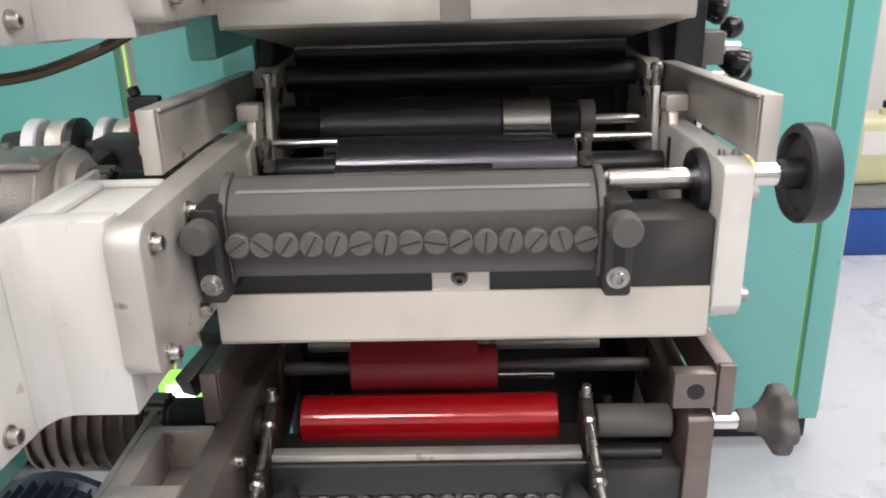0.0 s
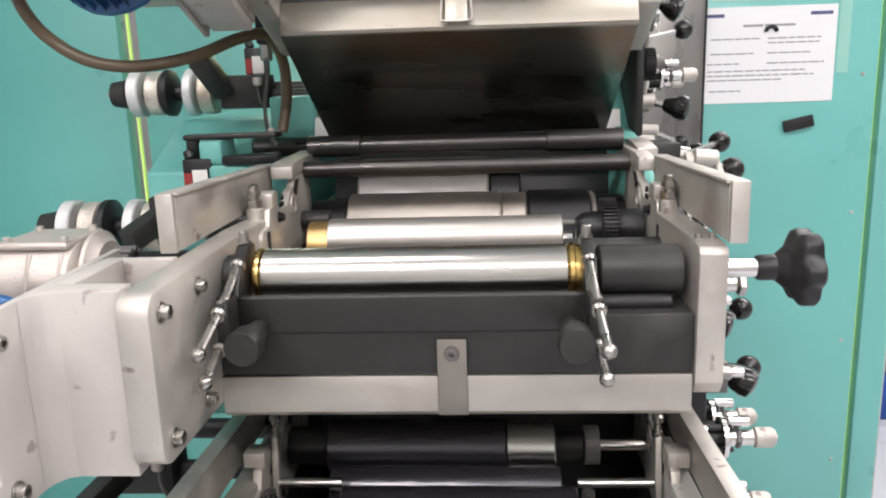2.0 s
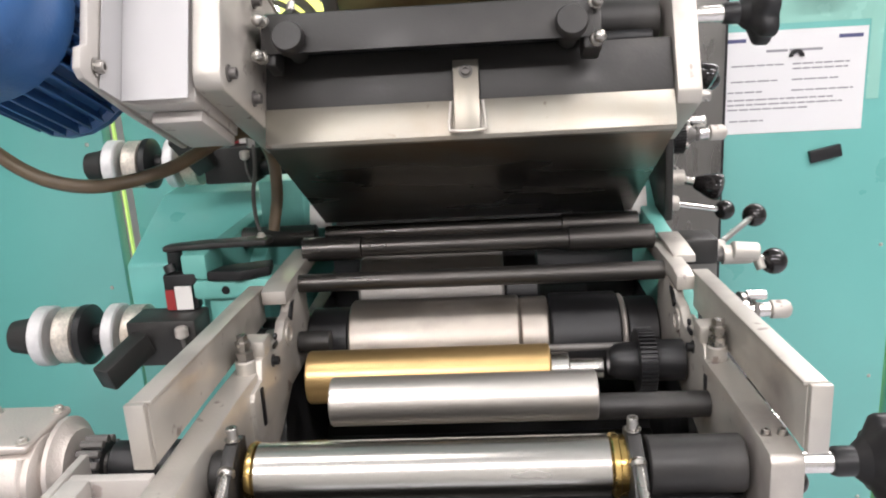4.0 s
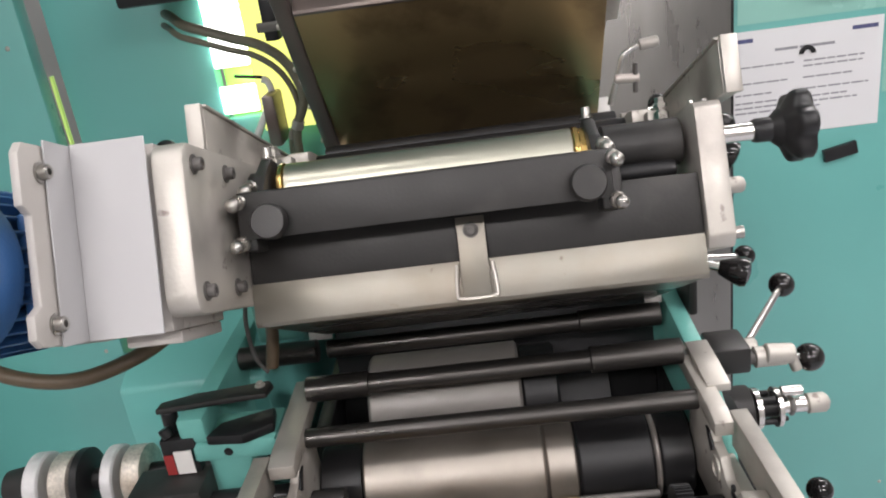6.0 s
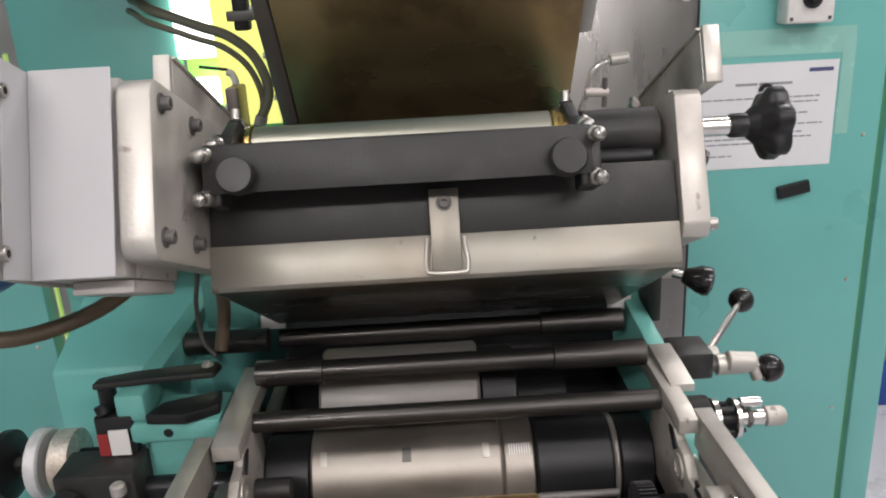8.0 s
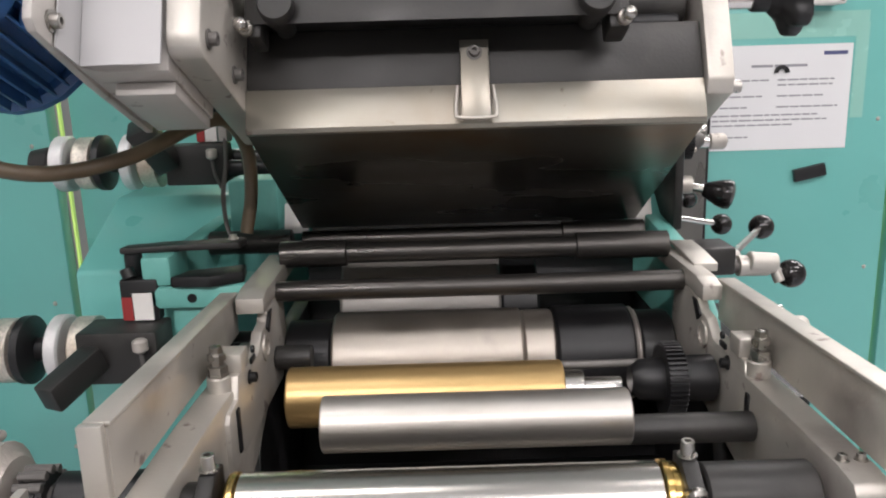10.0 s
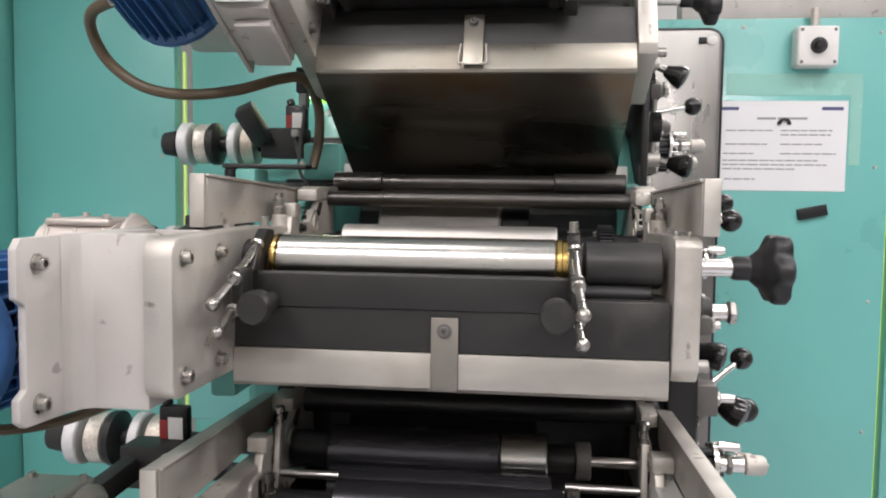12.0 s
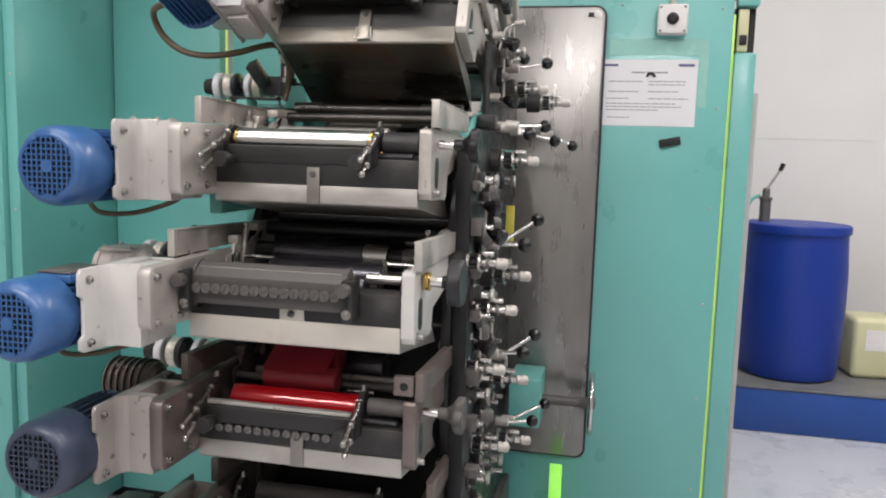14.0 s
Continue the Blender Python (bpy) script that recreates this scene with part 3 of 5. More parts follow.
# ---- ink units ----
def screw_row(u, n, x0, x1, y, z, d, mat, r=0.0105):
    me = None
    for i in range(n):
        b = lathe([(0, r * 0.75), (0.008, r * 0.75), (0.008, r), (0.014, r), (0.015, r * 0.9)], None, 18, (0, 0, 0), d)
        if me is None:
            ob = finish("thumb_screw", b, mat, u)
            me = ob.data
            sl = finish("slot", box(-r * 0.85, r * 0.85, -0.0005, 0.0005, 0.0, 0.001, 0, m=Vector(d).to_track_quat("Z", "Y").to_matrix().to_4x4() @ Matrix.Translation((0, 0, 0.0146))), BLACK, ob)
            sme = sl.data
        else:
            b.free()
            ob = new("thumb_screw", me)
            ob.parent = u
            sl = new("slot", sme)
            sl.parent = ob
        ob.matrix_local = Matrix.Translation((x0 + (x1 - x0) * i / (n - 1), y, z)) @ Matrix.Rotation(random.uniform(-1.5, 1.5), 4, Vector(d))


def star_knob(u, x, y, z, mat=BLACK):
    part("shaft", rod((0.234, y, z), (x - 0.02, y, z), 0.0085), CHROME, u, "bright steel shaft")
    k = part("star_knob", star((x - 0.004, y, z), (1, 0, 0), 0.035, 0.032, 6), mat, u, "black star grip")
    part("hub", lathe([(0, 0.010), (0.003, 0.0115), (0.016, 0.0115), (0.024, 0.018)], None, 20, (x - 0.022, y, z)), mat, k)


def round_wheel(u, x, y, z):
    part("shaft", rod((0.234, y, z), (x - 0.01, y, z), 0.0105), CHROME, u, "bright steel shaft")
    part("collar", lathe([(0, 0.016), (0.006, 0.018), (0.010, 0.018), (0.012, 0.014)], None, 20, (0.235, y, z)), BRASS, u, "brass collar")
    w = part("handwheel", lathe([(0.006, 0.014), (0.006, 0.031), (0.0, 0.035), (0.0, 0.0405), (0.003, 0.043), (0.021, 0.043), (0.025, 0.040), (0.025, 0.0)], None, 40, (x, y, z)), RUBBER, u, "black dished handwheel")
    part("hub", lathe([(-0.014, 0.012), (0.006, 0.014)], None, 20, (x, y, z)), BLACK, w)


def wing_bolt(u, p, q):
    p, q = Vector(p), Vector(q)
    d = (q - p).normalized()
    b = rod(p, q, 0.0038)
    ball(q, 0.0062, b, 12)
    lathe([(0, 0.006), (0.003, 0.0072), (0.006, 0.006)], b, 12, p, d)
    part("clamp_screw", b, ZINC, u, "bright clamp screw with ball ends")


def roller(u, spec):
    """x0, x1, y, z, radius, material, label."""
    x0, x1, y, z, r, mat, label = spec
    n = x1 - x0
    ob = part("roller", lathe([(0, r * 0.3), (0, r * 0.95), (r * 0.05, r), (n - r * 0.05, r), (n, r * 0.95), (n, r * 0.3)], None, 40, (x0 - 0, 0, 0)), mat, u, label)
    ob.location = (0, y, z)
    return ob


def tube(profile, seg, p, d):
    """A ring of closed profile turned round the axis, open in the middle."""
    b = lathe(profile + profile[:1], None, seg, p, d)
    bmesh.ops.delete(b, geom=[f for f in b.faces if len(f.verts) > 4], context="FACES")
    bmesh.ops.remove_doubles(b, verts=b.verts, dist=1e-6)
    return b


def gear_motor(m, mat, label, boxed, group="gear motors"):
    g = thing("gear_motor", m, label, "motor", group)
    # drive end at y = 0, fan towards -y
    fan = part("fan_cover", tube([(0.0, 0.050), (0.0, 0.054), (0.004, 0.061), (0.014, 0.068), (0.03, 0.071), (0.085, 0.071), (0.087, 0.067), (0.02, 0.064), (0.004, 0.050)], 40, (0, -0.205, 0), (0, 1, 0)), mat, g)
    b = bmesh.new()
    for i in range(-5, 6):
        c = i * 0.0098
        h = math.sqrt(max(0.0530 ** 2 - c * c, 1e-6))
        box(c - 0.0013, c + 0.0013, -0.2055, -0.2035, -h, h, 0, bm=b)
        box(-h, h, -0.2050, -0.2030, c - 0.0013, c + 0.0013, 0, bm=b)
    lathe([(0, 0.011), (0.003, 0.011)], b, 16, (0, -0.2065, 0), (0, 1, 0))
    part("grille", b, mat, fan)
    part("fan_disc", lathe([(0, 0.055), (0.003, 0.055)], None, 24, (0, -0.185, 0), (0, 1, 0)), BLACK, fan)
    body = part("body", rod((0, -0.13, 0), (0, 0.0, 0), 0.056), mat, g)
    fin = None
    for i in range(32):
        if fin is None:
            f_ob = part("cooling_fin", box(0.052, 0.068, -0.128, -0.006, -0.0012, 0.0012, 0.0005, 1), mat, body)
            fin = f_ob.data
        else:
            f_ob = new("cooling_fin", fin)
            f_ob.parent = body
        f_ob.matrix_local = Matrix.Rotation(2 * math.pi * i / 32, 4, "Y")
    part("end_shield", rod((0, -0.006, 0), (0, 0.012, 0), 0.067), mat, g)
    part("foot_plate", box(0.055, 0.064, -0.10, 0.0, -0.04, 0.04, 0.003), mat, g)
    if not boxed:
        return g
    tb = part("terminal_box", box(-0.02, 0.05, -0.115, -0.012, 0.054, 0.070, 0.004), mat, g)
    part("lid", box(-0.018, 0.048, -0.112, -0.015, 0.0705, 0.075, 0.003), GUN, tb, "dull metal lid")
    return g


def gearbox(u, mat, foot=False, deep=0.086):
    """Housing bolted on the unit's left side plate."""
    # the front wall flares out to the motor flange; the top is an open pocket
    flare = [(-0.2995, -0.142), (-0.297, -0.132), (-0.292, -0.124), (-0.284, -0.120), (-0.2368, -0.120)]
    h = part("gear_housing", prism([(-0.2995, -0.097)] + flare + [(-0.2368, -0.097)], -0.055, 0.092, 0.0012, axis="z"), mat, u)
    part("pocket_floor", box(-0.2995, -0.2368, -0.0968, -0.006, -0.055, deep, 0.0012), mat, h)
    part("side_wall", box(-0.2995, -0.281, -0.0968, -0.0163, deep + 0.0003, 0.092, 0.0012), mat, h)
    part("back_wall", box(-0.2995, -0.2368, -0.016, -0.006, deep + 0.0003, 0.091, 0.0012), mat, h)
    if foot:
        part("housing_foot", box(-0.285, -0.238, -0.10, -0.01, -0.066, -0.0555, 0.002), mat, u)
    edge = [(-0.196, 0.046), (-0.196, 0.083), (-0.190, 0.091), (0.02, 0.093), (0.02, -0.058), (-0.10, -0.058), (-0.188, -0.053), (-0.196, -0.047), (-0.196, -0.030), (-0.186, -0.024), (-0.186, 0.04)]
    fl = part("motor_flange", prism(edge, -0.3065, -0.2998, 0.0012), mat, u)
    for z in (0.071, -0.038):
        part("bolt", bolt((-0.2996, -0.172, z), (1, 0, 0), 0.0055, 0.007), ZINC, fl)


def gearhead(m, mat, label):
    """Cast right-angle gearhead with a chain coupling."""
    g = thing("bevel_gearhead", m, label, "gearhead", "bevel gearheads")
    cs = box(-0.062, 0.03, -0.042, 0.045, -0.045, 0.028, 0.018, 4)
    lathe([(0, 0.030), (0.004, 0.036), (0.082, 0.036), (0.086, 0.030)], cs, 24, (-0.060, -0.012, -0.004))
    part("case", cs, mat, g)
    part("top_cover", box(-0.050, 0.020, -0.034, 0.038, 0.0285, 0.036, 0.006, 3), mat, g)
    part("nose", lathe([(0, 0.040), (0.004, 0.040), (0.007, 0.034), (0.012, 0.030)], None, 24, (0.0302, 0, 0)), mat, g)
    for sy in (-0.03, 0.03):
        for sx in (-0.05, 0.018):
            part("cover_bolt", bolt((sx * 0.8, sy * 0.9, 0.036), (0, 0, 1), 0.004, 0.004), NICKEL, g)
    if mat is BROWN:
        b = rod((-0.062, -0.006, 0), (0.03, -0.006, 0), 0.041)
        for i in range(6):
            lathe([(0, 0.03), (0, 0.048), (0.003, 0.048), (0.003, 0.03)], b, 24, (-0.058 + 0.015 * i, -0.006, 0.0))
        part("ribs", b, mat, g)
    else:
        b = bmesh.new()
        for i in range(3):
            sweep([(-0.045 + 0.03 * i, -0.046, -0.03), (-0.045 + 0.03 * i, -0.050, -0.004), (-0.045 + 0.03 * i, -0.036, 0.026)], 0.0022, b, 6, 3)
        part("ribs", b, mat, g)
    part("shaft", rod((0.042, 0, 0), (0.132, 0, 0), 0.011), GUN, g)
    part("shaft_sleeve", rod((0.071, 0, 0), (0.131, 0, 0), 0.019), BLACK, g)
    ch = part("chain_coupling", lathe([(0, 0.014), (0, 0.019), (0.003, 0.021), (0.006, 0.017), (0.012, 0.017), (0.015, 0.021), (0.018, 0.019), (0.018, 0.014)], None, 18, (0.048, 0, 0)), BLACK, g)
    for k in range(14):
        a = 2 * math.pi * k / 14
        part("chain_link", rod((0.0475, 0.021 * math.cos(a), 0.021 * math.sin(a)), (0.0665, 0.021 * math.cos(a), 0.021 * math.sin(a)), 0.0034, None, 8), GUN, ch)
    return g


def ink_unit(y, z, tilt, plate, label, rollers, style="clamp", strap=True, star_ok=True, ductor=ROLLER, tray=STEEL, geared=True):
    u = thing("ink_unit", pose(0, y, z, tilt, 0, 0), label, "ink unit", "ink units of the press")
    # side plates
    left = [(-0.131, -0.030), (-0.129, -0.037), (-0.125, -0.042), (-0.118, -0.045), (0.10, -0.048), (0.24, 0.0), (0.30, 0.03), (0.30, 0.085), (0.10, 0.092), (-0.118, 0.090), (-0.125, 0.087), (-0.129, 0.082), (-0.131, 0.075)]
    if style == "hood":
        left[:5] = [(-0.131, -0.008), (-0.129, -0.015), (-0.125, -0.020), (-0.118, -0.023), (0.10, -0.030)]
    lp = part("side_plate", prism(left, -0.2365, -0.2105, 0.003), plate, u)
    right = [(-0.004, -0.030), (0.004, -0.042), (0.125, -0.048), (0.135, -0.040), (0.145, 0.0), (0.30, 0.03), (0.30, 0.085), (0.10, 0.091), (0.02, 0.092), (0.0, 0.090), (-0.004, 0.084)]
    rp = part("side_plate", prism(right, 0.2060, 0.2305, 0.002), PALE if style == "hood" else plate, u)
    for py in (-0.111, -0.037):
        for pz in (0.073, -0.027):
            part("bolt", bolt((-0.2103, py, pz if pz > 0 or style != "hood" else -0.010), (1, 0, 0), 0.0055, 0.007), GUN if tilt else ZINC, lp)
    part("bolt", bolt((0.2307, 0.02, -0.03), (1, 0, 0), 0.006, 0.012), ZINC, rp)
    for bx in (0.215, 0.227):
        part("bolt", bolt((bx - 0.003, 0.006 + 0.02, 0.092), (0, 0, 1), 0.003, 0.004), ZINC, rp)
    part("bearing_slot", prism(rounded(0.026, 0.056, -0.022, 0.038, 0.0148, 7), 0.2306, 0.2312, 0), BLACK, rp)
    # upper guide rails
    for s in (-1, 1):
        rx = (0.229 if style == "red" else 0.2365) if s < 0 else 0.2345 if tilt else 0.2285
        w = part("guide_rail", prism([(0.0, 0.094), (0.0, 0.142), (0.02, 0.142), (0.30, 0.132), (0.30, 0.094)], s * rx, s * (rx + 0.0135), 0.001), plate, u)
        part("rail_cap", prism([(0.0, 0.1425), (0.0, 0.1455), (0.30, 0.1355), (0.30, 0.1325)], s * (rx - 0.0025), s * (rx + 0.0145), 0.0008), plate, w)
        part("rail_end", box(s * (rx + 0.0005), s * (rx + 0.0155), -0.007, -0.0005, 0.0935, 0.1453, 0.001), plate, w)
        part("hook_plate", prism([(0.14, 0.03), (0.14, 0.074), (0.146, 0.080), (0.17, 0.082), (0.176, 0.100), (0.205, 0.100), (0.213, 0.092), (0.250, 0.092), (0.268, 0.106), (0.288, 0.108), (0.297, 0.1175), (0.37, 0.1195), (0.38, 0.03)], s * 0.2065, s * 0.2165, 0.0015), plate, u)
        part("carrier_arm", prism([(0.282, 0.1185), (0.282, 0.1335), (0.304, 0.1375), (0.44, 0.1385), (0.44, 0.1210), (0.33, 0.1200), (0.292, 0.1180)], s * 0.2065, s * (rx - 0.0032), 0.0015), plate, u)
        part("arm_slot", prism([(0.280, 0.106), (0.294, 0.1165), (0.306, 0.1165), (0.289, 0.098)], s * 0.2040, s * 0.2063, 0.0004), BLACK, u, "dark slot below the carrier arm")
        part("block", box(s * 0.2045, s * 0.2275, 0.182, 0.206, 0.0995, 0.116, 0.002), plate, w)
        part("grub_screw", rod((s * 0.2063, 0.222, 0.106), (s * 0.2035, 0.222, 0.106), 0.0035, None, 10), BLACK, u)
        part("key", box(s * 0.2062, s * 0.2035, 0.212, 0.226, 0.0955, 0.101, 0.001), BLACK, u)
        part("latch_bar", box(s * 0.2062, s * 0.2040, 0.158, 0.165, 0.040, 0.078, 0.001), BLACK, u)
        part("bushing", lathe([(0, 0.013), (0.002, 0.013), (0.0025, 0.008), (0.0005, 0.008)], None, 20, (s * 0.2063, 0.275, 0.088), (-s, 0, 0)), NICKEL, u)
        if style == "clamp":
            nb = lathe([(0, 0.0095), (0.002, 0.0095), (0.002, 0.0085), (0.008, 0.0085), (0.009, 0.0055), (0.013, 0.0055), (0.013, 0.0078), (0.018, 0.0078), (0.019, 0.0055), (0.024, 0.0055), (0.025, 0.004)], None, 6, (s * 0.2195 - 0.002, 0.172, 0.103), (0, 0, 1))
            part("nut_seat", rod((s * 0.2195 - 0.002, 0.172, 0.078), (s * 0.2195 - 0.002, 0.172, 0.1028), 0.0095), plate, u)
            part("clamp_nut", nb, ZINC, u, "bright hexagon clamp nut")
        part("stop_screw", bolt((s * 0.2063, 0.21, 0.085), (-s, 0, 0), 0.0045, 0.006), BLACK, u)
    # fountain
    if style == "hood":
        prof = [(-0.0255, 0.013), (-0.028, 0.030), (-0.030, 0.066), (-0.017, 0.081), (-0.003, 0.0885), (0.006, 0.0885), (0.020, 0.060), (0.020, 0.048), (-0.0005, 0.046), (-0.0005, 0.013)]
        bl = part("ink_fountain", prism(prof, -0.184, 0.104, 0.0012), HOOD, u, "worn gunmetal ink fountain hood")
        part("edge_strip", prism([(-0.0188, 0.0806), (-0.0158, 0.0822), (-0.0152, 0.0812), (-0.0182, 0.0796)], -0.178, 0.099, 0.0002), WEB, bl, "thin lighter grey edge strip")
        for x0, x1 in ((-0.1905, -0.1843), (0.1043, 0.1105)):
            part("end_cheek", prism([(-0.027, 0.008), (-0.031, 0.03), (-0.033, 0.068), (-0.019, 0.084), (-0.004, 0.0915), (0.008, 0.0915), (0.023, 0.060), (0.023, 0.050), (-0.0005, 0.047), (-0.0005, 0.008)], x0, x1, 0.001), HOOD, bl)
        part("lower_beam", box(-0.2100, 0.2050, 0.001, 0.06, -0.025, 0.046, 0.002), ANTH, u)
        part("filler_bar", box(-0.184, 0.104, 0.0205, 0.040, 0.047, 0.062, 0.002), ANTH, u)
        screw_row(u, 15, -0.175, 0.094, -0.026, 0.043, (0, -1, 0.06), HOOD, 0.0098)
        for cx in (-0.196, 0.118):
            br = part("slotted_bracket", prism(rounded(cx - 0.0105, cx + 0.0105, -0.001, 0.076, 0.004), -0.046, 0.0, 0.0015, axis="y"), ANTH, u)
            part("slot", prism(rounded(cx - 0.0045, cx + 0.0045, 0.014, 0.060, 0.0044), -0.0466, -0.0458, 0, axis="y"), BLACK, br)
            part("thumb_knob", lathe([(0, 0.008), (0.008, 0.008), (0.008, 0.0122), (0.024, 0.0122), (0.026, 0.011)], None, 24, (cx, -0.046, 0.060), (0, -1, 0)), HOOD, br, "knurled grey thumb knob")
            part("bolt", bolt((cx, -0.046, 0.015), (0, -1, 0), 0.0062, 0.006), ZINC, br)
        part("drive_shaft", rod((0.1245, 0.052, 0.066), (0.2055, 0.052, 0.066), 0.0098), CHROME, u, "bright ductor shaft")
        part("seal_ring", lathe([(0, 0.03), (0.003, 0.032), (0.008, 0.032), (0.009, 0.024)], None, 30, (0.1968, 0.052, 0.06)), BLACK, u)
        part("tray_tab", box(-0.027, 0.021, -0.0022, 0.0006, -0.0128, 0.0135, 0.0006), CREAM, u)
        part("bolt", bolt((-0.004, -0.0022, 0.0), (0, -1, 0), 0.005, 0.008), GUN, u)
    else:
        low = part("lower_beam", box(-0.2100, 0.2050, 0.003 if tilt else 0.0, 0.070, -0.028 if tilt else -0.022, 0.0285 if tilt else 0.032, 0.002), ANTH, u)
        bt, fb0 = (0.0535, 0.0115) if tilt else (0.053, 0.019)
        fy = -0.050 if tilt else -0.018 if style == "red" else -0.003
        fb = part("ink_fountain", prism([(fy, fb0), (fy, bt - 0.002), (fy + 0.002, bt), (0.002, bt), (0.004, bt - 0.003), (0.006, 0.036), (0.012, 0.033), (fy + 0.004, fb0 + 0.006) if tilt else (-0.0005, fb0)], -0.1995 if tilt else -0.2085, 0.121 if tilt else 0.125, 0.0012), ANTH, u, "anthracite ink fountain block")
        if style == "red":
            part("blade_rail", box(-0.185, 0.107, -0.014, 0.000, 0.0535, 0.061, 0.0015), NICKEL, fb, "bright doctor blade rail")
            screw_row(u, 15, -0.18, 0.10, -0.001, 0.008, (0, -1, 0), GUN, 0.008)
        for cx in (-0.171, 0.100):
            part("thumb_knob", lathe([(0, 0.009), (0.012, 0.0095), (0.034, 0.0150), (0.050, 0.0155), (0.053, 0.0140)], None, 30, (cx, -0.009 if tilt else -0.006, 0.0255 if tilt else 0.0240), (0, -1, 0)), ANTH, fb, "round anthracite thumb knob")
        for cx, s in ((-0.1915, -1), (0.117, 1)):
            part("end_clamp", prism([(-0.012, bt + 0.0005), (0.0, 0.072), (0.03, 0.092), (0.05, 0.09), (0.05, 0.05), (0.02, 0.044)], cx - 0.0055, cx + 0.0055, 0.0015), ANTH, fb)
            if tilt:
                wing_bolt(u, (cx + 0.005 * s, -0.012, 0.062), (cx + 0.006 * s, -0.030, 0.056))
                for wz in (0.0415, 0.006):
                    wing_bolt(u, (cx + 0.006 * s, -0.046, wz + 0.004), (cx + 0.007 * s, -0.064, wz))
            else:
                wing_bolt(u, (cx, 0.016, 0.078), (cx + 0.001 * s, -0.034, 0.053))
                wing_bolt(u, (cx + 0.001 * s, -0.040, 0.050), (cx + 0.003 * s, -0.089, 0.031))
                wing_bolt(u, (cx + 0.001 * s, -0.044, 0.021), (cx + 0.003 * s, -0.080, 0.005))
            part("clamp_lug", box(cx - 0.006, cx + 0.006 + (0.006 if tilt and s > 0 else 0), -0.0465 if tilt else -0.040, -0.0125, 0.002 if tilt else 0.014, 0.050 if tilt else 0.058, 0.003), ANTH, fb)
            part("set_screw", bolt((cx, 0.036, 0.093), (0, 0, 1), 0.0045, 0.010), ZINC, u)
        part("under_bar", rod((-0.20, 0.022, 0.036), (0.19, 0.022, 0.036), 0.008), BLACK, u)
        dk = roller(u, (-0.174, 0.100, 0.038, 0.062, 0.0240, ductor, "") if style != "red" else (-0.172, 0.094, 0.078, 0.042, 0.026, ductor, "glossy red ductor roller"))
        if style != "red":
            part("end_ring", lathe([(0, 0.0238), (0.001, 0.0248), (0.005, 0.0248), (0.006, 0.0232), (0.014, 0.0232), (0.015, 0.0215)], None, 40, (0.1005, 0, 0)), BRASS, dk, "brass end ring")
            part("end_ring", lathe([(0, 0.0238), (0.002, 0.0248), (0.005, 0.0248), (0.006, 0.022)], None, 40, (-0.1805, 0, 0)), BRASS, dk, "brass end ring")
        part("shaft_sleeve", rod((0.127, 0.038, 0.062), (0.2, 0.038, 0.062), 0.0165 if style == "red" else 0.0222, None, 32, 0.08), HOOD if style == "red" else ANTH, u)
        part("shaft_stub", rod((-0.2115, 0.038, 0.062), (-0.198, 0.038, 0.062), 0.019), ANTH, u)
    # drip tray: front lip and sloping pan
    top = -0.013 if style == "hood" else -0.027 if tilt else -0.0225
    ly, lz = (0.004, -0.0075) if tilt else (0.0, 0.0)
    t = part("drip_tray", prism([(ly + 0.001, lz - 0.0585), (0.285, -0.102), (0.285, -0.0995), (ly + 0.003, lz - 0.056)], -0.2105, 0.2045, 0.0005), tray, u, "stained sloping drip tray")
    part("tray_lip", prism([(ly + 0.004, top), (ly - 0.002, top), (ly - 0.002, lz - 0.056), (ly + 0.0005, lz - 0.0598), (ly + 0.0045, lz - 0.0604), (ly + 0.004, lz - 0.0592), (ly + 0.001, lz - 0.055)], -0.2105, 0.2045, 0.0004), CREAM if style == "hood" else BROWN if tray is TRAY_BROWN else LIP_DIM_WORN if tilt else STEEL, t, "bright front lip of the tray")
    if tilt:
        for x0, x1 in ((-0.233, -0.203), (0.196, 0.226)):
            part("tray_end", prism([(x0, -0.070), (x0, -0.108), (x1, -0.108), (x1, -0.070)], 0.2862, 0.2885, 0.0004, axis="y"), LABELW, t, "pale tray end plate")
    for s in (-0.2095, 0.2035):
        part("tray_side", prism([(0.004, -0.03), (0.004, -0.0565), (0.284, -0.099), (0.24, -0.05)], s - 0.001, s + 0.001, 0), STEEL, t)
    if strap:
        st = part("strap", box(-0.016, 0.010, -0.006, -0.0025, -0.060 if tilt else -0.058, 0.0125, 0.001), LIP_DIM_WORN if tilt else STRAP, u, "bent steel strap")
        part("bolt", bolt((-0.003, -0.006, 0.0), (0, -1, 0), 0.005, 0.005), GUN, st)
        if tilt:
            part("wire_clip", sweep([(-0.019, -0.003, -0.03), (-0.021, -0.006, -0.056), (-0.016, -0.007, -0.061), (0.010, -0.007, -0.061), (0.015, -0.006, -0.056), (0.013, -0.003, -0.03)], 0.0016, seg=6), NICKEL, st)
    if style == "hood":
        round_wheel(u, 0.283, 0.052, 0.068)
    else:
        star_knob(u, 0.289 if tilt else 0.287, 0.036, 0.062, HOOD if style == "red" else BLACK)
    if geared:
        gearbox(u, STAINED if plate is BROWN else PALE if style == "hood" else LIGHT, tilt != 0, 0.086 if style == "hood" else 0.05)
    made = [roller(u, s) for s in rollers]
    return u, made


